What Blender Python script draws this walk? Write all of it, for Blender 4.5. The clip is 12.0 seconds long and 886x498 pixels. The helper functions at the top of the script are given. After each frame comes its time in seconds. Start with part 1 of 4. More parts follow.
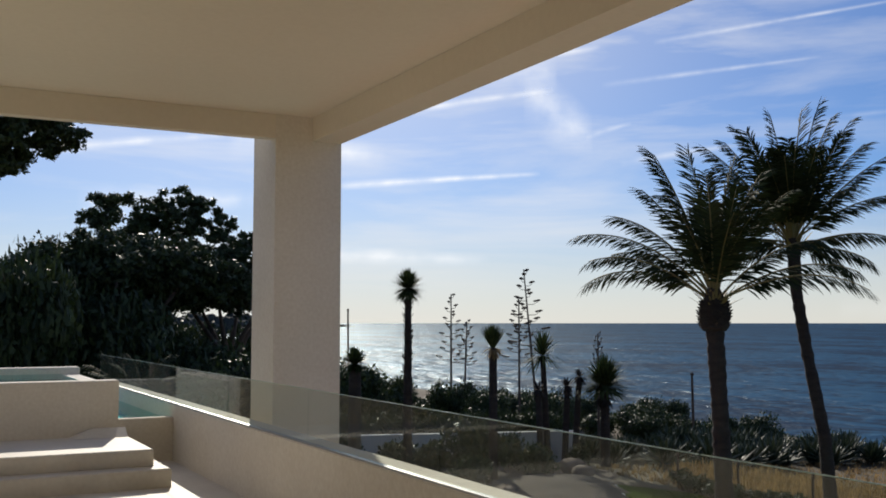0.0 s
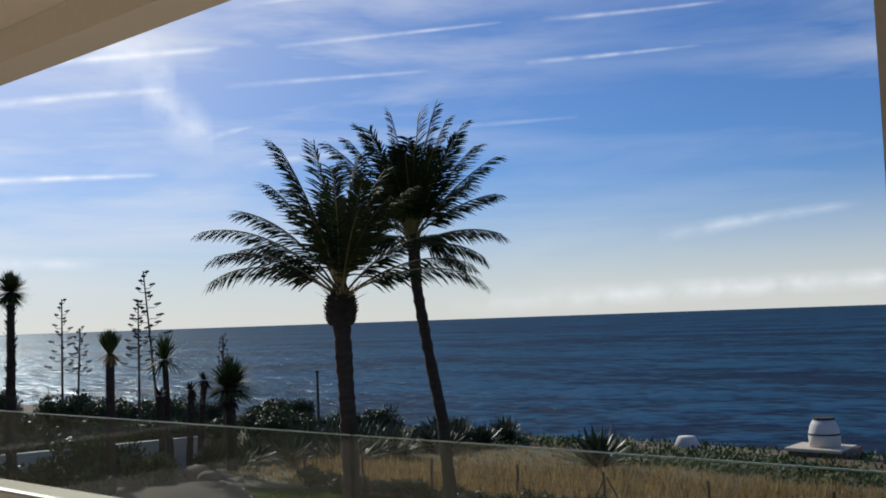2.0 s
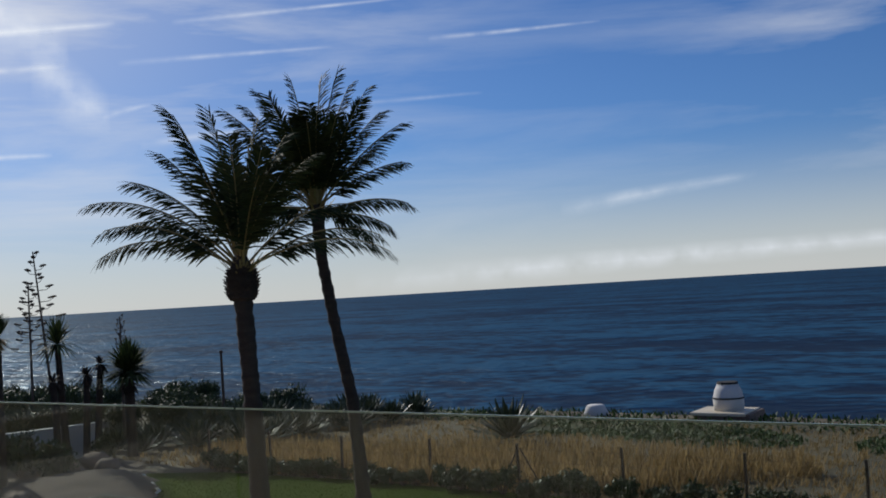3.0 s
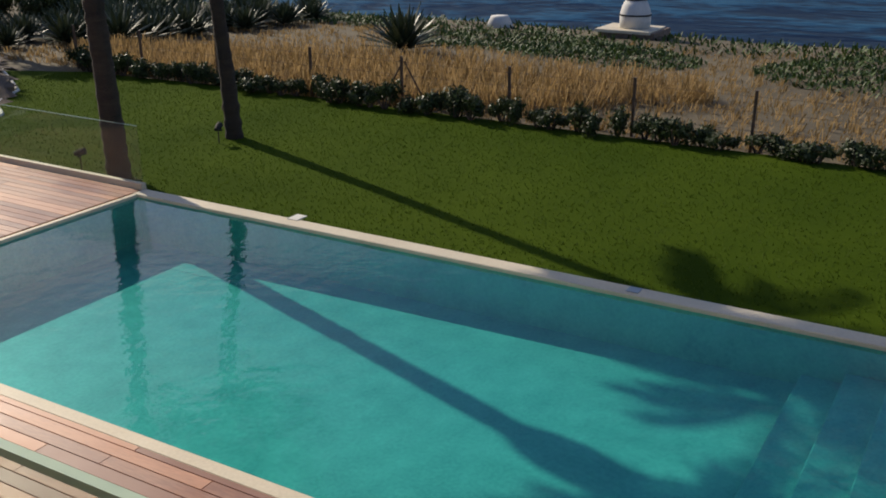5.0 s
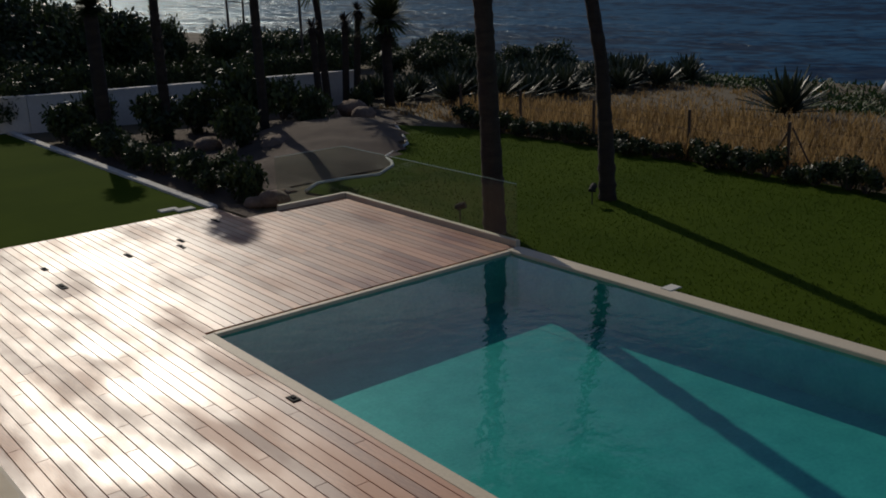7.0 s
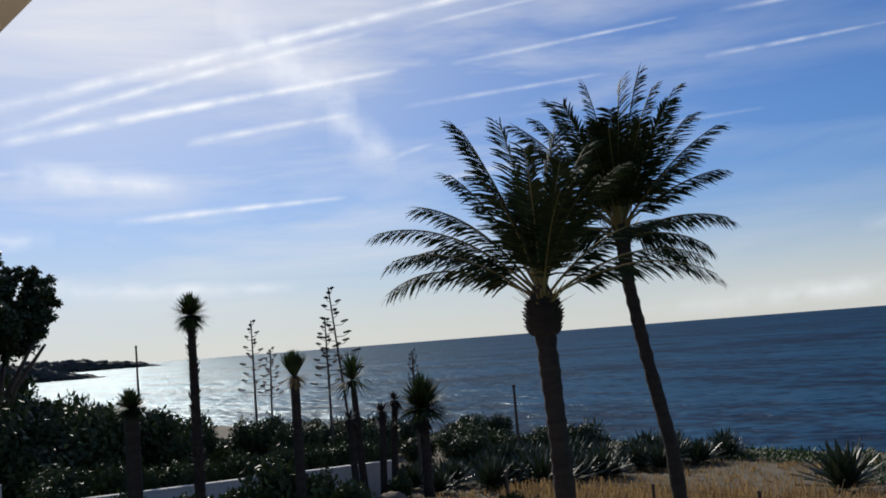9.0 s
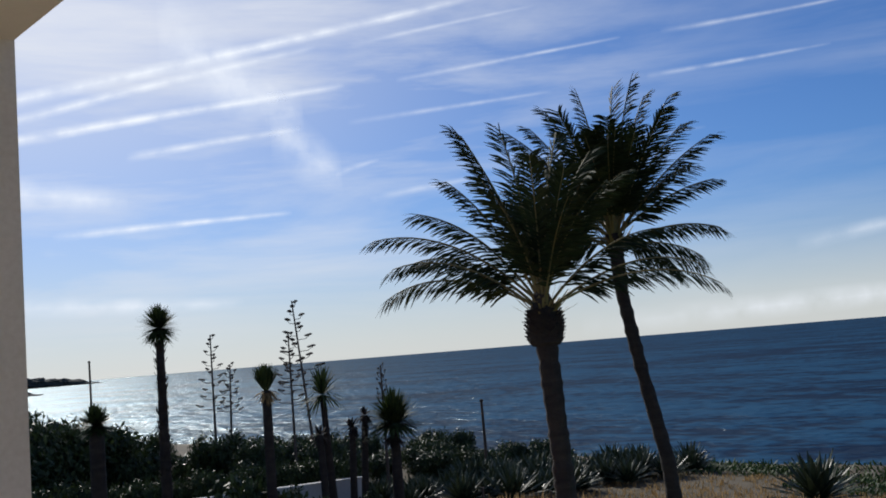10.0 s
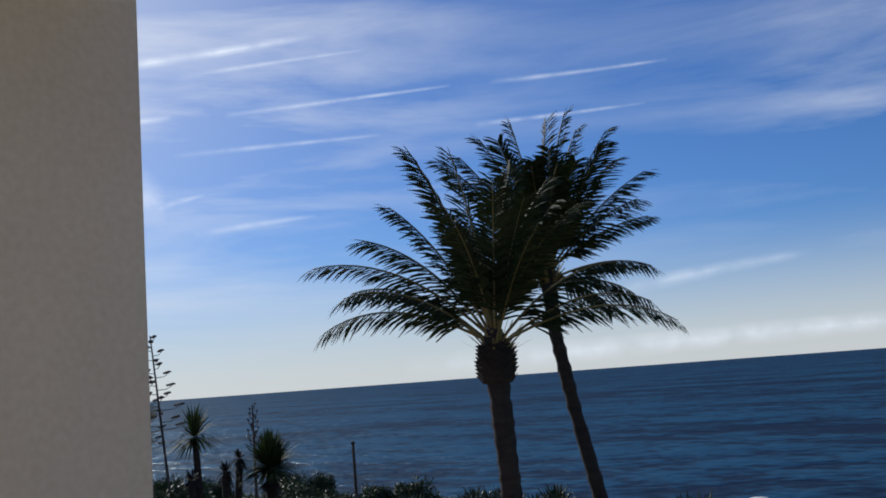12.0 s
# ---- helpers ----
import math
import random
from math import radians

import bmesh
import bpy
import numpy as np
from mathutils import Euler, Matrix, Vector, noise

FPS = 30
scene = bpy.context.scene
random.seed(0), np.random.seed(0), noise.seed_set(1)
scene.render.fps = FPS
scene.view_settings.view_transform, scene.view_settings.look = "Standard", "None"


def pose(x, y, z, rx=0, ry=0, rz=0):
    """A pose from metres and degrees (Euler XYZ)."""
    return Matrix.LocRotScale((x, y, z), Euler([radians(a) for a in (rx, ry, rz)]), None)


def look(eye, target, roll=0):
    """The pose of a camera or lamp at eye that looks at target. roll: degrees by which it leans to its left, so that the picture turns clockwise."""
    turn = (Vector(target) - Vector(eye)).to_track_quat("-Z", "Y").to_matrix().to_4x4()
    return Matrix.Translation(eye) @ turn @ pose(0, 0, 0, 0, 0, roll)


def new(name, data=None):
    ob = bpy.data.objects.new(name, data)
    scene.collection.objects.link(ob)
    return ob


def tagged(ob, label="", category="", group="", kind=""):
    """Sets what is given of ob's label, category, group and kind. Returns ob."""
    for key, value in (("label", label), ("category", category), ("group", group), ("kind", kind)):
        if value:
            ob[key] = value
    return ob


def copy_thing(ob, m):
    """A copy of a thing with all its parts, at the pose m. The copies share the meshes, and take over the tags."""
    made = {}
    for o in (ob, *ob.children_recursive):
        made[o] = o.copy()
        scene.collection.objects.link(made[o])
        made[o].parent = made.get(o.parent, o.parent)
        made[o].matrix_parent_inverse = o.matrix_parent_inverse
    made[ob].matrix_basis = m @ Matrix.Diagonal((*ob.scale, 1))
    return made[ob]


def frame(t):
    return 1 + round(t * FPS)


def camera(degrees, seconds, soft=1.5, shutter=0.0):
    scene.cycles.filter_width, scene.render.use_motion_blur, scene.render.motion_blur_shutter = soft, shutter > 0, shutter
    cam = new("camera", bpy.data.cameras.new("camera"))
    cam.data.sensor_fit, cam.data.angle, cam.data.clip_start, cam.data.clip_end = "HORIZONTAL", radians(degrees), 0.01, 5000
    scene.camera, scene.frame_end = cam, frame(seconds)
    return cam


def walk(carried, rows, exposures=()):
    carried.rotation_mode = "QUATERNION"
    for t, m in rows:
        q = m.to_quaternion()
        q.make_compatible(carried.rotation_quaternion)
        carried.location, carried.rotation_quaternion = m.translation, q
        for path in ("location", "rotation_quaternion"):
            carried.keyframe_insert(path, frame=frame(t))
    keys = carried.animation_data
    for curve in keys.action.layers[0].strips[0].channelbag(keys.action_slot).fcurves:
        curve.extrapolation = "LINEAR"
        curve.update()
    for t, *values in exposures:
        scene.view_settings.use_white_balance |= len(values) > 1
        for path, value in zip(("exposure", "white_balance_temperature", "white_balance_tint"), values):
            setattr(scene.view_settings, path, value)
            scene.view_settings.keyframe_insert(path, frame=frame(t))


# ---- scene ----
cam = camera(48.0, 12.0, soft=1.8)
PATH = [
    (0, (0.089, -0.49, 1.58), (1.036, 1.266, 1.726), -0.0),
    (0.5, (0.097, -0.469, 1.579), (1.145, 1.229, 1.725), -0.4),
    (1, (0.187, -0.38, 1.556), (1.412, 1.194, 1.699), -0.7),
    (1.5, (0.323, -0.19, 1.484), (1.719, 1.236, 1.626), -1.6),
    (2, (0.303, -0.115, 1.476), (1.828, 1.172, 1.615), -2.0),
    (2.5, (0.482, 0.186, 1.476), (2.091, 1.367, 1.613), -2.4),
    (2.7, (0.6, 0.228, 1.434), (2.227, 1.384, 1.558), -3.0),
    (4.3, (2.024, 0.824, 1.309), (3.628, 1.96, 0.942), -2.2),
    (4.5, (2.193, 0.739, 1.334), (3.796, 1.838, 0.864), -2.0),
    (5, (2.45, 0.565, 1.303), (4.063, 1.522, 0.61), -0.3),
    (5.5, (2.53, 0.6, 1.268), (4.143, 1.483, 0.481), 1.5),
    (6, (2.583, 0.762, 1.312), (4.086, 1.831, 0.538), 1.2),
    (6.5, (2.576, 0.858, 1.34), (3.902, 2.179, 0.635), -0.8),
    (7, (2.61, 1.1, 1.283), (3.8, 2.603, 0.715), -2.2),
    (7.5, (2.597, 1.384, 1.412), (3.746, 3.006, 1.194), -2.7),
    (7.7, (2.583, 1.54, 1.485), (3.728, 3.179, 1.415), -2.9),
    (9.3, (2.111, 2.388, 1.482), (3.408, 3.9, 1.668), -4.4),
    (9.5, (2.023, 2.537, 1.49), (3.346, 4.025, 1.678), -4.3),
    (10, (1.888, 3.093, 1.465), (3.232, 4.56, 1.667), -4.6),
    (10.5, (1.967, 3.79, 1.514), (3.264, 5.295, 1.738), -4.6),
    (11, (1.834, 4.315, 1.64), (3.105, 5.841, 1.871), -5.2),
    (11.5, (1.658, 4.742, 1.508), (3.039, 6.168, 1.753), -4.5),
    (12, (1.344, 5.068, 1.531), (2.921, 6.271, 1.789), -4.2),
]
EXPOSURES = [(0, -0.2, 6600, 10), (2.0, -0.3, 6300, 10), (2.7, -0.5, 6150, 10), (4.3, -0.55, 6650, 10), (4.6, -0.45, 6860, 10), (4.95, -0.05, 7110, 10), (5.4, 0.95, 7500, 10), (5.8, 0.8, 7500, 10), (6.4, -0.25, 7150, 10), (7.0, -1.3, 6780, 10), (7.3, -1.15, 6600, 10), (7.7, -0.7, 6540, 10), (9.3, -0.35, 6300, 10), (12.0, -0.4, 5900, 10)]
walk(cam, [(t, look(eye, target, roll)) for t, eye, target, roll in PATH], EXPOSURES)

# ---- light ----
SUN_AZ, SUN_EL = 18.0, 29.0  # from +y towards +x, degrees
sun_dir = Vector((math.sin(radians(SUN_AZ)) * math.cos(radians(SUN_EL)), math.cos(radians(SUN_AZ)) * math.cos(radians(SUN_EL)), math.sin(radians(SUN_EL))))
sun = new("sun", bpy.data.lights.new("sun", "SUN"))
sun.data.energy, sun.data.angle, sun.data.color = 4.2, radians(0.6), (1.0, 0.93, 0.82)
sun.matrix_world = look(sun_dir * 100, (0, 0, 0))

world = bpy.data.worlds.new("world")
scene.world = world
world.use_nodes = True
wn, wl = world.node_tree.nodes, world.node_tree.links
wn.clear()


def wnode(kind, **values):
    n = wn.new(kind)
    for k, v in values.items():
        n.inputs[k].default_value = v
    return n


w_out, w_bg = wn.new("ShaderNodeOutputWorld"), wn.new("ShaderNodeBackground")
w_sky = wn.new("ShaderNodeTexSky")
w_sky.sky_type, w_sky.sun_disc = "NISHITA", False
w_sky.sun_elevation, w_sky.sun_rotation = radians(SUN_EL), radians(SUN_AZ)
w_sky.air_density, w_sky.dust_density, w_sky.ozone_density = 1.0, 0.15, 5.0
w_coord = wn.new("ShaderNodeTexCoord")
# cirrus: noise stretched along one level direction
w_map = wn.new("ShaderNodeMapping")
w_map.inputs["Rotation"].default_value = (0.0, radians(-7), radians(38))
w_map.inputs["Scale"].default_value = (1.3, 1.3, 9.0)
w_n1 = wnode("ShaderNodeTexNoise", Scale=1.7, Detail=9.0, Roughness=0.58, Distortion=0.35)
w_n2 = wnode("ShaderNodeTexNoise", Scale=0.9, Detail=3.0, Roughness=0.5)
w_r1, w_r2 = wn.new("ShaderNodeMapRange"), wn.new("ShaderNodeMapRange")
w_r1.inputs[1].default_value, w_r1.inputs[2].default_value = 0.47, 0.74
w_r2.inputs[1].default_value, w_r2.inputs[2].default_value = 0.35, 0.70
w_mul = wn.new("ShaderNodeMath")
w_mul.operation = "MULTIPLY"
w_mix = wn.new("ShaderNodeMixRGB")
w_mix.inputs["Color2"].default_value = (12.0, 12.1, 12.4, 1)
wl.new(w_coord.outputs["Generated"], w_map.inputs["Vector"])
wl.new(w_map.outputs[0], w_n1.inputs["Vector"])
wl.new(w_coord.outputs["Generated"], w_n2.inputs["Vector"])
wl.new(w_n1.outputs["Fac"], w_r1.inputs[0])
wl.new(w_n2.outputs["Fac"], w_r2.inputs[0])
wl.new(w_r1.outputs[0], w_mul.inputs[0])
wl.new(w_r2.outputs[0], w_mul.inputs[1])
wl.new(w_mul.outputs[0], w_mix.inputs["Fac"])
w_tint = wn.new("ShaderNodeMixRGB")
w_tint.blend_type = "MULTIPLY"
w_tint.inputs["Fac"].default_value = 1.0
w_tint.inputs["Color2"].default_value = (0.68, 0.88, 1.20, 1)
wl.new(w_sky.outputs[0], w_tint.inputs["Color1"])
wl.new(w_tint.outputs[0], w_mix.inputs["Color1"])
# bright veil round the sun and pale haze over the horizon
w_dot = wn.new("ShaderNodeVectorMath")
w_dot.operation = "DOT_PRODUCT"
w_dot.inputs[1].default_value = sun_dir
w_pow, w_amp, w_sepz = wn.new("ShaderNodeMath"), wn.new("ShaderNodeMath"), wn.new("ShaderNodeSeparateXYZ")
w_pow.operation, w_amp.operation = "POWER", "MULTIPLY"
w_pow.inputs[1].default_value, w_amp.inputs[1].default_value = 14.0, 0.80
w_pow.use_clamp = True
w_glow, w_haze, w_low = wn.new("ShaderNodeMixRGB"), wn.new("ShaderNodeMixRGB"), wn.new("ShaderNodeMapRange")
w_glow.inputs["Color2"].default_value = (13.0, 13.0, 13.4, 1)
w_haze.inputs["Color2"].default_value = (10.8, 10.5, 9.6, 1)
w_low.interpolation_type = "SMOOTHSTEP"
w_low.inputs[1].default_value, w_low.inputs[2].default_value = 0.15, -0.02
w_low.inputs[3].default_value, w_low.inputs[4].default_value = 0.0, 0.80
wl.new(w_coord.outputs["Generated"], w_dot.inputs[0])
wl.new(w_dot.outputs["Value"], w_pow.inputs[0])
wl.new(w_pow.outputs[0], w_amp.inputs[0])
wl.new(w_coord.outputs["Generated"], w_sepz.inputs[0])
wl.new(w_sepz.outputs["Z"], w_low.inputs[0])
wl.new(w_mix.outputs[0], w_haze.inputs["Color1"])
wl.new(w_low.outputs[0], w_haze.inputs["Fac"])
wl.new(w_haze.outputs[0], w_glow.inputs["Color1"])
wl.new(w_amp.outputs[0], w_glow.inputs["Fac"])
wl.new(w_glow.outputs[0], w_bg.inputs["Color"])
w_bg.inputs["Strength"].default_value = 0.083
wl.new(w_bg.outputs[0], w_out.inputs[0])


# ---- materials ----
def surface(name, c1, c2, rough=0.8, scale=4.0, fine=40.0, bump=0.2, metal=0.0, spec=0.5, dist=0.02, per_object=0.0, per_island=0.0, stretch=(1, 1, 1)):
    """Two colours mixed by coarse and fine noise, with fine relief."""
    m = bpy.data.materials.new(name)
    m.use_nodes = True
    n, l = m.node_tree.nodes, m.node_tree.links
    p = n["Principled BSDF"]
    p.inputs["Roughness"].default_value, p.inputs["Metallic"].default_value = rough, metal
    p.inputs["Specular IOR Level"].default_value = spec
    tc, mp = n.new("ShaderNodeTexCoord"), n.new("ShaderNodeMapping")
    mp.inputs["Scale"].default_value = stretch
    a, b = n.new("ShaderNodeTexNoise"), n.new("ShaderNodeTexNoise")
    a.inputs["Scale"].default_value, a.inputs["Detail"].default_value = scale, 4
    b.inputs["Scale"].default_value, b.inputs["Detail"].default_value = fine, 5
    l.new(tc.outputs["Object"], mp.inputs[0])
    l.new(mp.outputs[0], a.inputs["Vector"])
    l.new(mp.outputs[0], b.inputs["Vector"])
    mid = n.new("ShaderNodeMath")
    mid.operation = "MULTIPLY_ADD"
    mid.inputs[1].default_value = 0.45
    l.new(b.outputs["Fac"], mid.inputs[0])
    half = n.new("ShaderNodeMath")
    half.operation = "MULTIPLY"
    half.inputs[1].default_value = 0.55
    l.new(a.outputs["Fac"], half.inputs[0])
    l.new(half.outputs[0], mid.inputs[2])
    last = mid
    for amount, kind in ((per_object, "ShaderNodeObjectInfo"), (per_island, "ShaderNodeNewGeometry")):
        if amount:
            info, add = n.new(kind), n.new("ShaderNodeMath")
            add.operation = "MULTIPLY_ADD"
            add.inputs[1].default_value = amount
            l.new(info.outputs["Random" if kind == "ShaderNodeObjectInfo" else "Random Per Island"], add.inputs[0])
            sub = n.new("ShaderNodeMath")
            sub.operation = "SUBTRACT"
            sub.inputs[1].default_value = amount / 2
            l.new(last.outputs[0], sub.inputs[0])
            l.new(sub.outputs[0], add.inputs[2])
            last = add
    ramp = n.new("ShaderNodeMapRange")
    ramp.inputs[1].default_value, ramp.inputs[2].default_value = 0.3, 0.7
    l.new(last.outputs[0], ramp.inputs[0])
    mix = n.new("ShaderNodeMixRGB")
    mix.inputs["Color1"].default_value, mix.inputs["Color2"].default_value = (*c1, 1), (*c2, 1)
    l.new(ramp.outputs[0], mix.inputs["Fac"])
    l.new(mix.outputs[0], p.inputs["Base Color"])
    if bump:
        bp = n.new("ShaderNodeBump")
        bp.inputs["Strength"].default_value, bp.inputs["Distance"].default_value = bump, dist
        l.new(b.outputs["Fac"], bp.inputs["Height"])
        l.new(bp.outputs[0], p.inputs["Normal"])
    return m


def leaf_material(name, c1, c2, rough=0.5, through_light=0.25, per_island=0.5):
    m = surface(name, c1, c2, rough=rough, scale=1.5, fine=9, bump=0.0, per_island=per_island, spec=0.3)
    n, l = m.node_tree.nodes, m.node_tree.links
    p = n["Principled BSDF"]
    t, mx = n.new("ShaderNodeBsdfTranslucent"), n.new("ShaderNodeMixShader")
    mx.inputs[0].default_value = through_light
    l.new(p.inputs["Base Color"].links[0].from_socket, t.inputs["Color"])
    l.new(p.outputs[0], mx.inputs[1])
    l.new(t.outputs[0], mx.inputs[2])
    l.new(mx.outputs[0], n["Material Output"].inputs["Surface"])
    return m


def clear_sheet(name, tint, rough, ior, bump=0.0, bump_scale=2.0, diffuse=None):
    """Glass or shallow water that lets light pass: Fresnel gloss over a tinted clear layer."""
    m = bpy.data.materials.new(name)
    m.use_nodes = True
    n, l = m.node_tree.nodes, m.node_tree.links
    n.remove(n["Principled BSDF"])
    tr, gl, fr, mx = n.new("ShaderNodeBsdfTransparent"), n.new("ShaderNodeBsdfGlossy"), n.new("ShaderNodeLayerWeight"), n.new("ShaderNodeMixShader")
    tr.inputs["Color"].default_value = (*tint, 1)
    gl.inputs["Roughness"].default_value = rough
    fr.inputs["Blend"].default_value = 0.5
    po, sc = n.new("ShaderNodeMath"), n.new("ShaderNodeMath")
    po.operation, sc.operation = "POWER", "MULTIPLY_ADD"
    po.inputs[1].default_value, sc.inputs[1].default_value, sc.inputs[2].default_value = 4.0, ior, 0.02
    l.new(fr.outputs["Facing"], po.inputs[0])
    l.new(po.outputs[0], sc.inputs[0])
    under = tr
    if diffuse:
        df, mm = n.new("ShaderNodeBsdfDiffuse"), n.new("ShaderNodeMixShader")
        df.inputs["Color"].default_value = (*diffuse[:3], 1)
        mm.inputs[0].default_value = diffuse[3]
        l.new(tr.outputs[0], mm.inputs[1])
        l.new(df.outputs[0], mm.inputs[2])
        under = mm
    l.new(sc.outputs[0], mx.inputs[0])
    l.new(under.outputs[0], mx.inputs[1])
    l.new(gl.outputs[0], mx.inputs[2])
    l.new(mx.outputs[0], n["Material Output"].inputs["Surface"])
    if bump:
        tc, nz, bp = n.new("ShaderNodeTexCoord"), n.new("ShaderNodeTexNoise"), n.new("ShaderNodeBump")
        nz.inputs["Scale"].default_value, nz.inputs["Detail"].default_value = bump_scale, 3
        bp.inputs["Strength"].default_value, bp.inputs["Distance"].default_value = bump, 0.02
        l.new(tc.outputs["Object"], nz.inputs["Vector"])
        l.new(nz.outputs["Fac"], bp.inputs["Height"])
        l.new(bp.outputs[0], gl.inputs["Normal"])
        l.new(bp.outputs[0], fr.inputs["Normal"])
    return m


M_PLASTER = surface("white_plaster", (0.64, 0.57, 0.46), (0.82, 0.76, 0.66), 0.85, 0.8, 30, 0.08, dist=0.004)
M_CEIL = surface("ceiling_plaster", (0.72, 0.64, 0.51), (0.78, 0.70, 0.57), 0.9, 0.5, 20, 0.05, dist=0.004)
M_STONE = surface("limestone", (0.60, 0.55, 0.46), (0.74, 0.69, 0.59), 0.6, 2.0, 25, 0.1, dist=0.004, per_object=0.15)
M_COPING = surface("pool_coping", (0.55, 0.47, 0.34), (0.68, 0.60, 0.45), 0.6, 1.5, 30, 0.15, dist=0.004)
M_WOOD = surface("deck_hardwood", (0.20, 0.062, 0.026), (0.46, 0.19, 0.09), 0.40, 1.2, 12, 0.35, dist=0.004, spec=1.0, per_object=0.75, stretch=(6, 0.6, 1))
M_WOODREST = surface("deck_hardwood_rest", (0.20, 0.062, 0.026), (0.46, 0.19, 0.09), 0.40, 1.2, 12, 0.35, dist=0.004, per_island=0.55, stretch=(6, 0.6, 1))
M_SUBFLOOR = surface("deck_joists", (0.02, 0.015, 0.012), (0.04, 0.03, 0.02), 0.9)
M_LAWN = surface("lawn_turf", (0.030, 0.057, 0.0035), (0.061, 0.095, 0.007), 1.0, 0.45, 60, 0.6, dist=0.02, spec=0.03)
M_DUNE = surface("dry_dune_soil", (0.050, 0.038, 0.019), (0.15, 0.115, 0.06), 0.95, 0.35, 9, 0.5, dist=0.05)
M_GRAVEL = surface("bed_gravel", (0.055, 0.039, 0.028), (0.15, 0.11, 0.08), 0.95, 1.2, 60, 0.8, dist=0.03)
M_POOL = surface("pool_mosaic", (0.09, 0.40, 0.34), (0.22, 0.64, 0.52), 0.4, 2.5, 24, 0.1, dist=0.004)
M_METAL = surface("grey_metal", (0.30, 0.30, 0.29), (0.42, 0.42, 0.40), 0.4, 5, 60, 0.05, metal=0.8)
M_DARK = surface("dark_metal", (0.012, 0.012, 0.012), (0.03, 0.028, 0.025), 0.85, 5, 60, 0.1)
M_POST = surface("rusty_post", (0.05, 0.035, 0.025), (0.13, 0.08, 0.05), 0.8, 5, 40, 0.2)
M_WALLW = surface("garden_wall_white", (0.52, 0.51, 0.48), (0.70, 0.68, 0.65), 0.85, 0.8, 18, 0.15, dist=0.01)
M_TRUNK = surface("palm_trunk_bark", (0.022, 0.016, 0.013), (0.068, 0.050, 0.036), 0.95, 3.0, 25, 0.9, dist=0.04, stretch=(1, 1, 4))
M_BARK = surface("tree_bark", (0.06, 0.045, 0.035), (0.15, 0.11, 0.08), 0.95, 2.0, 18, 0.8, dist=0.04)
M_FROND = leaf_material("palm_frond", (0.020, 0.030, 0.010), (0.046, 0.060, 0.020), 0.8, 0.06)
M_RACHIS = surface("palm_rachis", (0.16, 0.12, 0.04), (0.28, 0.22, 0.08), 0.6, 3, 20, 0.1)
M_LEAF = leaf_material("shrub_leaves", (0.018, 0.032, 0.010), (0.055, 0.08, 0.024), through_light=0.15)
M_PINE = leaf_material("pine_needles", (0.018, 0.032, 0.010), (0.05, 0.07, 0.022), through_light=0.1)
M_LAWNBLADE = leaf_material("lawn_blades", (0.040, 0.074, 0.005), (0.078, 0.120, 0.009), 0.9, 0.3)
M_YUCCA = leaf_material("yucca_leaves", (0.026, 0.046, 0.013), (0.075, 0.098, 0.028), 0.72, 0.15)
M_AGAVE = leaf_material("agave_leaves", (0.030, 0.046, 0.024), (0.085, 0.105, 0.055), 0.45, 0.05)
M_DRY = leaf_material("dry_grass", (0.20, 0.13, 0.05), (0.46, 0.31, 0.14), 0.8, 0.35)
M_ICE = leaf_material("ice_plant", (0.022, 0.046, 0.007), (0.062, 0.110, 0.018), 0.6, 0.12)
M_ROCK = surface("garden_rock", (0.12, 0.08, 0.055), (0.28, 0.20, 0.15), 0.9, 2, 14, 0.7, dist=0.05)
M_KERB = surface("white_kerb", (0.58, 0.56, 0.50), (0.76, 0.74, 0.68), 0.9, 3, 30, 0.2)
M_GLASS = clear_sheet("balustrade_glass", (0.90, 0.94, 0.91), 0.02, 0.5, diffuse=(0.5, 0.48, 0.42, 0.035))
M_GLASS_EDGE = surface("glass_edge", (0.30, 0.42, 0.36), (0.45, 0.58, 0.50), 0.2, 5, 50, 0.0)
M_WATER = clear_sheet("pool_water", (0.39, 0.80, 0.82), 0.02, 0.85, 0.32, 4.5)

# worn and freshly oiled patches across the deck boards
for m in (M_WOOD, M_WOODREST):
    dn, dl = m.node_tree.nodes, m.node_tree.links
    d_pos, d_map, d_nz, d_rng = dn.new("ShaderNodeNewGeometry"), dn.new("ShaderNodeMapping"), dn.new("ShaderNodeTexNoise"), dn.new("ShaderNodeMapRange")
    d_map.inputs["Scale"].default_value = (1.6, 0.7, 1)
    d_nz.inputs["Scale"].default_value, d_nz.inputs["Detail"].default_value = 1.1, 5
    d_rng.inputs[1].default_value, d_rng.inputs[2].default_value, d_rng.inputs[3].default_value, d_rng.inputs[4].default_value = 0.36, 0.64, 0.36, 0.58
    dl.new(d_pos.outputs["Position"], d_map.inputs[0])
    dl.new(d_map.outputs[0], d_nz.inputs["Vector"])
    dl.new(d_nz.outputs["Fac"], d_rng.inputs[0])
    dl.new(d_rng.outputs[0], dn["Principled BSDF"].inputs["Roughness"])

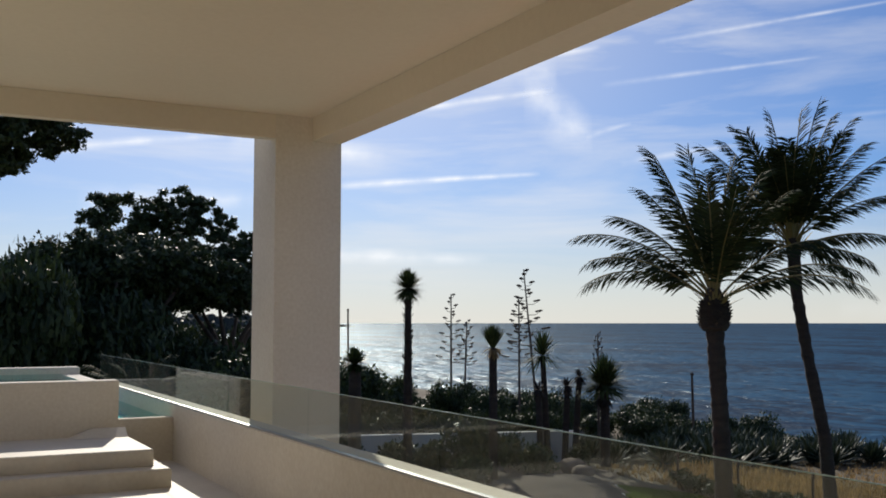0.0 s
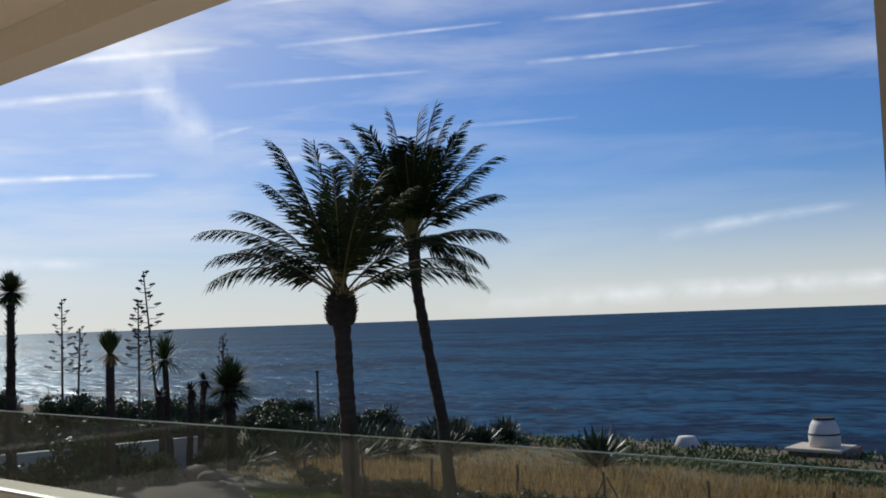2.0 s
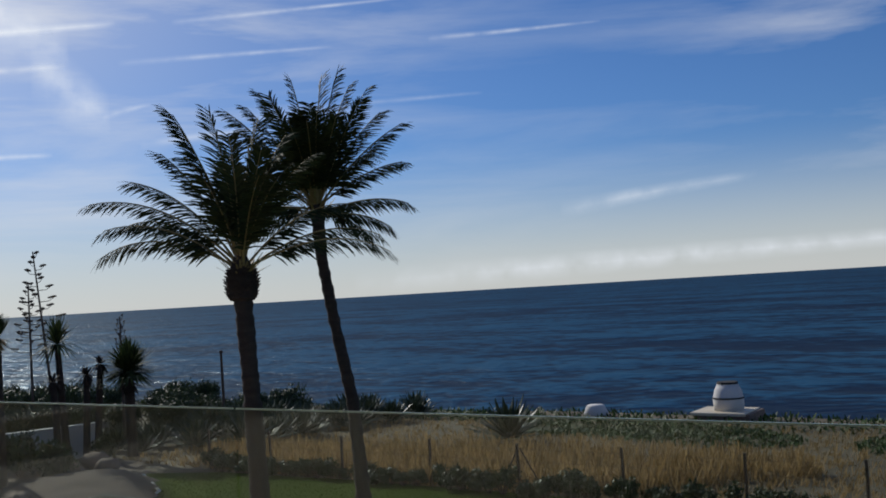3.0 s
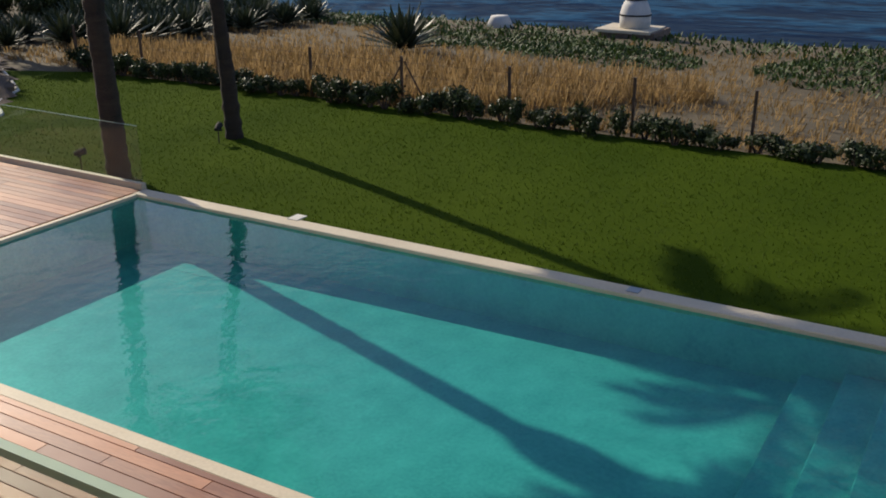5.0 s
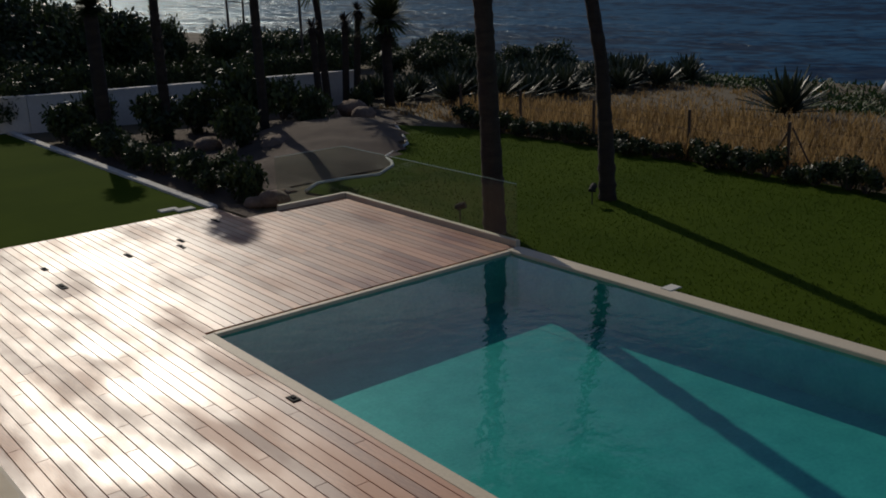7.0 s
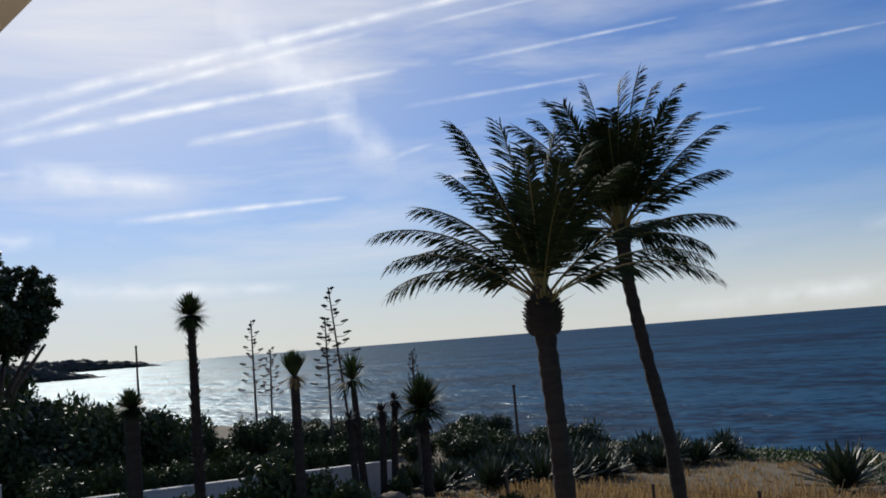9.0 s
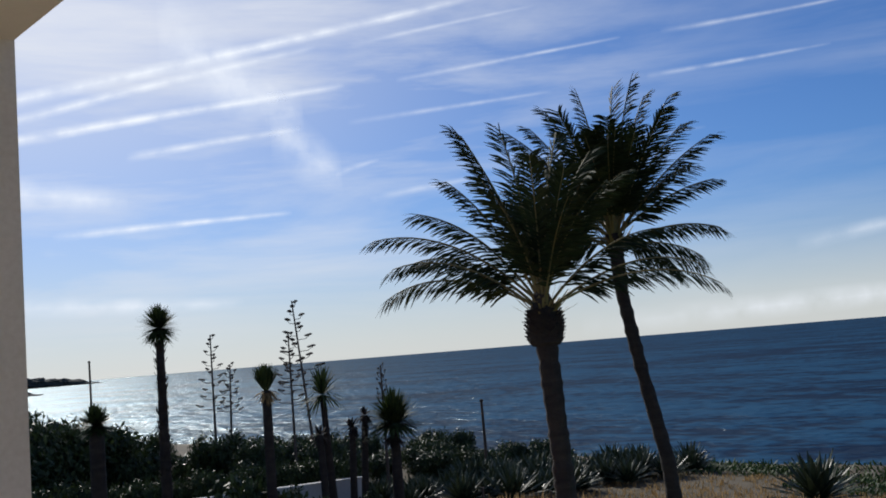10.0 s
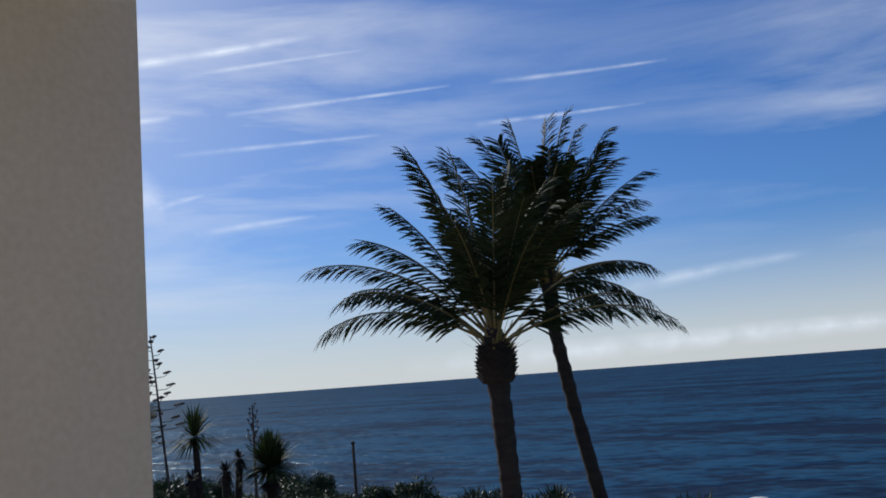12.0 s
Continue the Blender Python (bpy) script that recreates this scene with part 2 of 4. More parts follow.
# sea: deep blue water with wind ripples at two scales
M_SEA = bpy.data.materials.new("sea_water")
M_SEA.use_nodes = True
sn, sl = M_SEA.node_tree.nodes, M_SEA.node_tree.links
sp = sn["Principled BSDF"]
sp.inputs["Base Color"].default_value = (0.008, 0.040, 0.085, 1)
sp.inputs["Roughness"].default_value = 0.3
sp.inputs["IOR"].default_value = 1.33
sp.inputs["Specular IOR Level"].default_value = 0.07
s_tc = sn.new("ShaderNodeTexCoord")
s_last, s_fac = None, []
for s_scale, s_dist, s_stretch in ((0.035, 2.6, (1.0, 0.45, 1)), (0.26, 1.0, (1.0, 0.55, 1)), (1.0, 0.28, (1.0, 0.6, 1)), (3.5, 0.06, (1.0, 0.7, 1))):
    s_mp, s_nz, s_bp = sn.new("ShaderNodeMapping"), sn.new("ShaderNodeTexNoise"), sn.new("ShaderNodeBump")
    s_mp.inputs["Scale"].default_value = s_stretch
    s_mp.inputs["Rotation"].default_value = (0, 0, radians(-28))
    s_nz.inputs["Scale"].default_value, s_nz.inputs["Detail"].default_value = s_scale, 4
    s_bp.inputs["Strength"].default_value, s_bp.inputs["Distance"].default_value = 1.0, s_dist
    sl.new(s_tc.outputs["Object"], s_mp.inputs[0])
    sl.new(s_mp.outputs[0], s_nz.inputs["Vector"])
    sl.new(s_nz.outputs["Fac"], s_bp.inputs["Height"])
    s_fac.append(s_nz.outputs["Fac"])
    if s_last:
        sl.new(s_last.outputs[0], s_bp.inputs["Normal"])
    s_last = s_bp
sl.new(s_last.outputs[0], sp.inputs["Normal"])
# bright and shaded faces of the ripples, put into the base colour by noise
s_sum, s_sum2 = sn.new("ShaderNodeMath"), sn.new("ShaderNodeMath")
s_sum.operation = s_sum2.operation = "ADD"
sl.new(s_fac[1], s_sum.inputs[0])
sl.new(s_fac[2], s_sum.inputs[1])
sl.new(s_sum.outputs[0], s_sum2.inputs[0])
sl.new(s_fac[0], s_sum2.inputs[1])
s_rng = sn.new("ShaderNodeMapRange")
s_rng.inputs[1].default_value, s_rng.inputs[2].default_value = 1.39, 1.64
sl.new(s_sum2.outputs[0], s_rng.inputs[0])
s_ripple_shade = sn.new("ShaderNodeMixRGB")
s_ripple_shade.inputs["Color1"].default_value, s_ripple_shade.inputs["Color2"].default_value = (0.0008, 0.005, 0.017, 1), (0.012, 0.066, 0.125, 1)
sl.new(s_rng.outputs[0], s_ripple_shade.inputs["Fac"])
sl.new(s_ripple_shade.outputs[0], sp.inputs["Base Color"])
sp.inputs["Specular IOR Level"].default_value = 0.0
# open water: many facets tip towards the eye, so the sheen is far weaker than a flat mirror's
s_glo, s_mix, s_out = sn.new("ShaderNodeBsdfGlossy"), sn.new("ShaderNodeMixShader"), sn["Material Output"]
s_glo.inputs["Color"].default_value, s_glo.inputs["Roughness"].default_value = (0.80, 0.93, 1.0, 1), 0.3
s_mix.inputs[0].default_value = 0.10
sl.new(s_last.outputs[0], s_glo.inputs["Normal"])
sl.new(sp.outputs[0], s_mix.inputs[1])
sl.new(s_glo.outputs[0], s_mix.inputs[2])
sl.new(s_mix.outputs[0], s_out.inputs["Surface"])


# ---- mesh helpers ----
class Geo:
    def __init__(self):
        self.v, self.f = [], []

    def face(self, *pts):
        k = len(self.v)
        self.v.extend(tuple(p) for p in pts)
        self.f.append(tuple(range(k, k + len(pts))))
        return self

    def box(self, x0, y0, z0, x1, y1, z1, c=0.0):
        """A box; c: chamfer of the top edges."""
        k = len(self.v)
        self.v += [(x0, y0, z0), (x1, y0, z0), (x1, y1, z0), (x0, y1, z0)]
        if c:
            self.v += [(x0, y0, z1 - c), (x1, y0, z1 - c), (x1, y1, z1 - c), (x0, y1, z1 - c)]
            self.v += [(x0 + c, y0 + c, z1), (x1 - c, y0 + c, z1), (x1 - c, y1 - c, z1), (x0 + c, y1 - c, z1)]
        else:
            self.v += [(x0, y0, z1), (x1, y0, z1), (x1, y1, z1), (x0, y1, z1)]
        self.f.append((k + 3, k + 2, k + 1, k))
        levels = 2 if c else 1
        for s in range(levels):
            a, b = k + 4 * s, k + 4 * s + 4
            for i in range(4):
                j = (i + 1) % 4
                self.f.append((a + i, a + j, b + j, b + i))
        t = k + 4 * levels
        self.f.append((t, t + 1, t + 2, t + 3))
        return self

    def tube(self, pts, radii, n=8, cap=True):
        pts = [Vector(p) for p in pts]
        k = len(self.v)
        for i, p in enumerate(pts):
            d = (pts[min(i + 1, len(pts) - 1)] - pts[max(i - 1, 0)]).normalized()
            u = d.cross(Vector((0.31, 0.95, 0.07))).normalized()
            w = d.cross(u)
            for j in range(n):
                a = 2 * math.pi * j / n
                self.v.append(tuple(p + (u * math.cos(a) + w * math.sin(a)) * radii[i]))
        for i in range(len(pts) - 1):
            for j in range(n):
                a, b = k + i * n + j, k + i * n + (j + 1) % n
                self.f.append((a, a + n, b + n, b))
        if cap:
            self.f.append(tuple(k + j for j in range(n)))
            self.f.append(tuple(k + (len(pts) - 1) * n + j for j in reversed(range(n))))
        return self

    def strip(self, p0, p1, w0, w1, side):
        """A tapering leaf from p0 to p1."""
        s = Vector(side)
        self.face(Vector(p0) - s * w0, Vector(p0) + s * w0, Vector(p1) + s * w1, Vector(p1) - s * w1)
        return self

    def blob(self, c, r, rng, n=7, m=5, rough=0.18):
        """A lumpy closed stone or clump."""
        k = len(self.v)
        c = Vector(c)
        for i in range(1, m):
            th = math.pi * i / m
            for j in range(n):
                ph = 2 * math.pi * j / n
                q = 1 + rng.uniform(-rough, rough)
                self.v.append((c.x + r[0] * q * math.sin(th) * math.cos(ph), c.y + r[1] * q * math.sin(th) * math.sin(ph), c.z + r[2] * q * math.cos(th)))
        top, bot = len(self.v), len(self.v) + 1
        self.v += [(c.x, c.y, c.z + r[2]), (c.x, c.y, c.z - r[2])]
        for j in range(n):
            self.f.append((top, k + j, k + (j + 1) % n))
            e = k + (m - 2) * n
            self.f.append((bot, e + (j + 1) % n, e + j))
        for i in range(m - 2):
            for j in range(n):
                a, b = k + i * n + j, k + i * n + (j + 1) % n
                self.f.append((a, a + n, b + n, b))
        return self

    def data(self, name, mat, smooth=False):
        me = bpy.data.meshes.new(name)
        me.from_pydata(self.v, [], self.f)
        me.materials.append(mat)
        if smooth:
            me.polygons.foreach_set("use_smooth", [True] * len(me.polygons))
        me.update()
        return me


def part(name, geo, mat, parent=None, label="", smooth=False):
    ob = new(name, geo if isinstance(geo, bpy.types.Mesh) else geo.data(name, mat, smooth))
    ob.parent = parent
    return tagged(ob, label) if label else ob


def thing(name, at, label, category, group="", turn=0.0, kind=""):
    ob = new(name)
    ob.matrix_basis = pose(*at, 0, 0, turn)
    return tagged(ob, label, category, group, kind)


def setting(name, geo, mat, label, category, smooth=False):
    return tagged(part(name, geo, mat, smooth=smooth), label, category, kind="structure")


# ---- plan ----
DECK, LAWN, WATER, SEA = -3.20, -3.25, -3.24, -5.7
FLOOR, GX, GZ0, GZ1, CEIL, BEAM = 0.123, 2.65, 0.71, 1.097, 3.54, 3.31
PIL_X0, PIL_X1 = 3.11, 3.77
POOL = (7.60, 12.69, -0.4, 12.10)


def ground_z(x, y):
    if x < 19.8:
        z = -3.29
    elif x < 38:
        z = -3.29 - 1.0 * (x - 19.8) / 18.2
    elif x < 41.5:
        z = -4.29 - 0.22 * (x - 38) / 3.5
    elif x < 46:
        z = -4.51 - 1.59 * (x - 41.5) / 4.5
    else:
        z = -6.1 - 0.08 * (x - 46)
    if x > 20.5:
        z += 0.22 * noise.noise(Vector((x * 0.16, y * 0.16, 0))) * min(1, (x - 20.5) / 3)
    return max(z, -40)


# ground and sea
g = Geo()
xs = [-900, -300, -120, -60, -30, -10, 0, 5, POOL[0], POOL[1], 15, 18, 19.8] + [20.5 + 1.5 * i for i in range(22)] + [56, 70, 120, 300, 900]
ys = [-2500, -600, -200, -100, -60] + [-40 + 4 * i for i in range(10)] + [POOL[2], 3, 6, 9, POOL[3], 15, 18, 21, 24, 27, 30, 33, 36, 40, 45, 50, 56, 64, 74, 90, 130, 220]
base = len(g.v)
for y in ys:
    for x in xs:
        g.v.append((x, y, ground_z(x, y)))
for j in range(len(ys) - 1):
    for i in range(len(xs) - 1):
        if POOL[0] <= xs[i] < POOL[1] and POOL[2] <= ys[j] < POOL[3]:
            continue
        a = j * len(xs) + i
        g.f.append((a, a + 1, a + len(xs) + 1, a + len(xs)))
setting("ground", g, M_DUNE, "dry sandy coastal ground running down to the sea", "ground", smooth=True)
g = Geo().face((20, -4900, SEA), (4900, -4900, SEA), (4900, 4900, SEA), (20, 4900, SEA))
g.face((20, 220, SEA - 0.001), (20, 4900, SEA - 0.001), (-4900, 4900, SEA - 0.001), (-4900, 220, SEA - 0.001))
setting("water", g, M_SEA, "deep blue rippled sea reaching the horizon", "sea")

# ---- terrace ----
WALL_X = 2.62  # inner face of the parapet
setting("floor", Geo().box(-3.5, -7, FLOOR - 0.3, WALL_X, 15.0, FLOOR), M_STONE, "pale limestone terrace floor", "floor")
setting("wall_front", Geo().box(WALL_X, -7, -3.29, WALL_X + 0.24, 15.0, GZ0, 0.008), M_PLASTER, "white rendered parapet wall under the glass", "wall")
setting("wall_end", Geo().box(-3.5, 15.0, -3.29, WALL_X + 0.24, 15.24, GZ0, 0.008), M_PLASTER, "white rendered parapet at the terrace end", "wall")
setting("wall_house", Geo().box(-3.75, -7.2, -3.29, -3.5, 10.0, 3.9), M_PLASTER, "plain white house wall", "wall")
setting("wall_south", Geo().box(-3.5, -7.2, -3.29, PIL_X1, -7.0, 3.9), M_PLASTER, "plain white house wall", "wall")
setting("ceiling", Geo().box(-3.5, -7, CEIL, PIL_X1, 8.56, CEIL + 0.35), M_CEIL, "smooth plastered terrace ceiling", "ceiling")
setting("trim_front_beam", Geo().box(PIL_X1 - 0.29, -7, BEAM, PIL_X1 + 0.003, 8.56, CEIL - 0.002), M_CEIL, "plastered edge beam of the terrace roof", "beam")
setting("trim_end_beam", Geo().box(-3.5, 8.44, BEAM, PIL_X1 - 0.293, 8.562, CEIL - 0.002), M_CEIL, "plastered edge beam of the terrace roof", "beam")
for px, y0, y1 in ((PIL_X0, 8.435, 9.10), (2.70, -0.10, 0.57)):
    tagged(part("pillar", Geo().box(px, y0, -3.29, PIL_X1 + 0.006, y1, CEIL + 0.02 if y0 < 5 else CEIL + 0.3), M_PLASTER), "tall square white rendered pillar", "pillar", "terrace pillars", "structure")


balustrade = thing("glass_balustrade", (GX, 0, GZ0), "clear frameless glass balustrade on the white parapet", "balustrade")


def balustrade_pane(y0, y1):
    p = part("pane", Geo().box(-0.004, y0 + 0.006, -0.02, 0.004, y1 - 0.006, GZ1 - GZ0), M_GLASS, balustrade)
    p.visible_shadow = False
    part("edge", Geo().box(-0.0024, y0 + 0.007, GZ1 - GZ0, 0.0024, y1 - 0.005, GZ1 - GZ0 + 0.004), M_GLASS_EDGE, p, "pale green polished glass edge")
    part("channel", Geo().box(-0.02, y0, -0.03, 0.02, y1, 0.012), M_METAL, p, "grey metal base channel")


for i in range(-5, 7):
    balustrade_pane(2.291 + 2.0 * i, 2.291 + 2.0 * (i + 1) if i < 6 else 14.9)

# ---- pool ----
x0, x1, y0, y1 = POOL
D = WATER - 0.72


def pool_bed(y):
    """The bed falls gently from the steps to the deep end."""
    return D + 0.12 * (1 - max(0.0, min(1.0, (y - 2.15) / 9.95)))


g = Geo()
bed = [y0 - 0.2] + [2.15 + 0.995 * i for i in range(11)] + [y1 + 0.2]
for y in bed:
    g.v += [(x0 - 0.2, y, D - 0.3), (x0 - 0.2, y, pool_bed(y)), (x1 + 0.2, y, pool_bed(y)), (x1 + 0.2, y, D - 0.3)]
for i in range(len(bed) - 1):
    for j in range(4):
        a, b = 4 * i + j, 4 * i + (j + 1) % 4
        g.f.append((a, a + 4, b + 4, b))
g.f += [(0, 1, 2, 3), (4 * len(bed) - 1, 4 * len(bed) - 2, 4 * len(bed) - 3, 4 * len(bed) - 4)]
setting("pool_floor", g, M_POOL, "turquoise mosaic pool floor", "pool")
g = Geo().box(x0 - 0.12, y0 - 0.12, D, x0, y1 + 0.12, DECK - 0.04).box(x1, y0 - 0.12, D, x1 + 0.12, y1 + 0.12, DECK - 0.04)
g.box(x0, y0 - 0.12, D, x1, y0, DECK - 0.04).box(x0, y1, D, x1, y1 + 0.12, DECK - 0.04)
setting("pool_wall", g, M_POOL, "turquoise mosaic pool walls", "pool")
for i in range(4):
    setting("pool_step", Geo().box(x0 + 0.004, y0, D + 0.13 * i, x1 - 0.004, 2.15 - 0.445 * i, D + 0.12 + 0.13 * (i + 1), 0.012), M_POOL, "turquoise mosaic pool step under water", "pool step")
setting("pool_water", Geo().face((x0, y0, WATER), (x1, y0, WATER), (x1, y1, WATER), (x0, y1, WATER)), M_WATER, "clear turquoise swimming pool water", "pool water")
g = Geo().box(x1 - 0.02, y0 - 0.3, DECK - 0.04, x1 + 0.24, y1 + 0.1, DECK + 0.01, 0.01)
setting("pool_coping_far", g, M_COPING, "pale stone pool coping", "coping")
setting("pool_coping_near", Geo().box(x0 - 0.14, y0 - 0.3, DECK - 0.04, x0 + 0.015, y1 + 0.06, DECK + 0.006, 0.008), M_COPING, "pale stone pool coping", "coping")
setting("pool_coping_end", Geo().box(x0 + 0.02, y1 - 0.01, DECK - 0.04, x1 - 0.03, y1 + 0.08, DECK + 0.006, 0.008), M_COPING, "pale stone pool coping", "coping")

# ---- lawn and bed ----
L0 = LAWN
g = Geo().face(*[(x, y, L0) for x, y in ((12.93, -40), (20.0, -40), (20.0, 2), (20.1, 17), (19.8, 21.5), (18.9, 23.6), (18.2, 22.4), (17.3, 20.9), (15.9, 19.95), (15.7, 19.4), (15.45, 19.0), (14.66, 18.45), (13.9, 18.7), (13.27, 18.73), (12.73, 18.3), (12.93, 17.2))])
setting("lawn_sea_side", g, M_LAWN, "closely mown green lawn beside the pool", "lawn")
g = Geo().face(*[(x, y, L0) for x, y in ((3.2, 18.37), (10.66, 18.37), (10.62, 31.5), (8.2, 31.3), (3.2, 30))])
setting("lawn_house_side", g, M_LAWN, "closely mown green lawn behind the deck", "lawn")

g = Geo().face((6.0, 33.0, -3.27), (14.5, 32.2, -3.27), (15.5, 38.5, -3.27), (6.5, 40.0, -3.27))
setting("lawn_neighbour", g, M_LAWN, "green lawn beyond the garden wall", "lawn")

# ---- palms ----
def frond(rng, length, elev, droop, width=0.44, n=58):
    """One feather leaf along +x from the origin: rachis and leaflets, as two meshes."""
    r, lf = Geo(), Geo()
    pts, p, a = [], Vector((0, 0, 0)), radians(elev)
    steps = 14
    for i in range(steps + 1):
        pts.append(p.copy())
        s = i / steps
        p = p + Vector((math.cos(a), 0, math.sin(a))) * (length / steps)
        a -= radians(droop) / steps * (0.3 + 1.4 * s)
    r.tube(pts, [0.024 * (1 - 0.85 * i / steps) + 0.003 for i in range(steps + 1)], 5)
    for i in range(n):
        s = 0.22 + 0.78 * (i + 0.5) / n
        q = s * steps
        k = min(int(q), steps - 1)
        at = pts[k].lerp(pts[k + 1], q - k)
        d = (pts[k + 1] - pts[k]).normalized()
        up = d.cross(Vector((0, 1, 0))).normalized() * -1
        size = width * (0.50 + 0.62 * math.sin(math.pi * min(1, 0.10 + s * 0.80)))
        for side in (-1, 1):
            fwd = 0.56 + 0.42 * s + rng.uniform(-0.10, 0.10)
            out = (d * fwd + Vector((0, side, 0)) * 0.66 + up * (0.28 + rng.uniform(-0.22, 0.22)) + Vector((0, 0, -0.20))).normalized()
            size_here = size * rng.uniform(0.85, 1.12)
            wide = (d * 0.9 + up * 0.25).normalized()
            mid = at + out * size_here * 0.55
            tip = at + out * size_here + Vector((0, 0, -0.10 * size_here))
            lf.strip(at, mid, 0.017, 0.024, wide)
            lf.strip(mid, tip, 0.024, 0.004, wide)
    return r, lf


VIEW_R = -47.0  # turn of the direction that lies to the right of the walk


def date_palm(name, at, path, radii, crown, fronds, label, bulge=None, seed=1):
    rng = random.Random(seed)
    palm = thing(name, at, label, "palm tree", "date palms")
    t = Geo()
    pts, rr = [], []
    n = 60
    for i in range(n + 1):
        s = i / n * (len(path) - 1)
        k = min(int(s), len(path) - 2)
        p = Vector(path[k]).lerp(Vector(path[k + 1]), s - k)
        r = radii[k] + (radii[k + 1] - radii[k]) * (s - k)
        pts.append(p)
        rr.append(r * (1 + 0.07 * rng.uniform(-1, 1) + (0.07 if i % 3 == 0 else -0.02)))
    t.tube(pts, rr, 14)
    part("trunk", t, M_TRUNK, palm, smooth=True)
    cx, cy = path[-1][0], path[-1][1]
    if bulge:
        b = Geo()
        z0, z1, br = bulge
        for ring in range(9):
            z = z0 + (z1 - z0) * ring / 8
            for j in range(16):
                a = 2 * math.pi * (j + 0.5 * (ring % 2)) / 16
                rad = br * (0.84 + 0.16 * math.sin(math.pi * ring / 8)) * rng.uniform(0.90, 1.08)
                o = Vector((math.cos(a), math.sin(a), 0))
                c = Vector((cx, cy, z))
                b.strip(c + o * rad * 0.72 - Vector((0, 0, 0.05)), c + o * (rad + 0.03) + Vector((0, 0, 0.07)), 0.08, 0.045, (-o.y, o.x, 0))
        b.tube([(cx, cy, z0 - 0.06), (cx, cy, z0), (cx, cy, (z0 + z1) / 2), (cx, cy, z1), (cx, cy, z1 + 0.35)], [radii[-1], br * 0.85, br * 0.92, br * 0.8, br * 0.3], 14)
        part("leaf_base_boss", b, M_TRUNK, palm, "thick boss of cut leaf bases under the crown")
    h = Geo()  # fibrous heart from which the leaf stalks spring
    for i in range(46):
        a, e = rng.uniform(0, 6.28), radians(rng.uniform(25, 80))
        o = Vector((math.cos(a) * math.cos(e), math.sin(a) * math.cos(e), math.sin(e)))
        c = Vector(crown) - Vector((0, 0, 0.25))
        h.strip(c, c + o * rng.uniform(0.35, 0.75), 0.05, 0.012, (-math.sin(a), math.cos(a), 0))
    part("heart", h, M_RACHIS, palm, "yellow-brown fibrous leaf bases in the crown's heart")
    for turn, elev, droop, length in fronds(rng):
        r, lf = frond(rng, length, elev, droop)
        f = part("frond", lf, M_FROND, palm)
        f.matrix_basis = Matrix.Translation(crown) @ pose(0, 0, rng.uniform(-0.12, 0.05), rng.uniform(-10, 10), 0, VIEW_R + turn)
        part("rachis", r, M_RACHIS, f, smooth=True)
    return palm


def fronds_a(rng):
    """Turn from the sideways direction, rise and droop in degrees, length."""
    rows = [(180, 46, 64, 2.95), (172, 32, 74, 2.65), (190, 60, 54, 2.5), (168, 66, 30, 2.65), (195, 74, 24, 3.0), (176, 76, 18, 2.95), (150, 86, 14, 2.85), (30, 88, 14, 2.7),
            (10, 80, 30, 2.55), (-12, 68, 42, 2.4), (4, 50, 58, 2.3), (14, 34, 66, 2.8), (-6, 26, 68, 2.8), (158, 46, 66, 2.5), (206, 40, 66, 2.6)]
    for i in range(11):  # towards the house and away from it
        turn = (90 if i % 2 else 270) + rng.uniform(-42, 42)
        rows.append((turn, rng.uniform(46, 82), rng.uniform(24, 52), rng.uniform(2.2, 2.7)))
    return rows


def fronds_b(rng):
    rows = [(180, 86, 12, 2.9), (20, 88, 10, 2.9), (-12, 84, 14, 3.0), (8, 78, 18, 2.85), (-6, 70, 18, 2.75), (12, 62, 24, 2.5), (0, 52, 28, 2.55), (-8, 36, 34, 2.05), (5, 20, 46, 2.0), (-4, 2, 46, 1.6),
            (180, 74, 22, 2.7), (172, 66, 20, 2.75), (188, 58, 24, 2.75), (176, 40, 40, 1.9), (184, 18, 44, 1.7), (190, -4, 40, 1.3), (10, -18, 36, 1.35)]
    for i in range(22):
        turn = (90 if i % 2 else 270) + rng.uniform(-50, 50)
        rows.append((turn, rng.uniform(0, 86), rng.uniform(14, 44), rng.uniform(1.9, 2.7)))
    return rows


date_palm("date_palm", (13.32, 13.20, LAWN - 0.05), [(0, 0, 0), (-0.03, 0.02, 1.6), (-0.07, 0.05, 3.2), (-0.12, 0.10, 4.9)], [0.20, 0.165, 0.15, 0.155], (-0.12, 0.10, 5.30), fronds_a, "tall date palm with a thick boss under its crown", (4.76, 5.20, 0.30), 3)
date_palm("date_palm", (16.34, 13.40, LAWN - 0.05), [(0, 0, 0), (-0.04, 0.03, 1.3), (-0.07, 0.12, 2.6), (-0.06, 0.50, 4.2), (-0.07, 0.74, 5.5), (-0.07, 0.80, 6.6)], [0.17, 0.14, 0.125, 0.115, 0.115, 0.15], (-0.07, 0.80, 6.50), fronds_b, "tall slender leaning date palm on the lawn", None, 8)


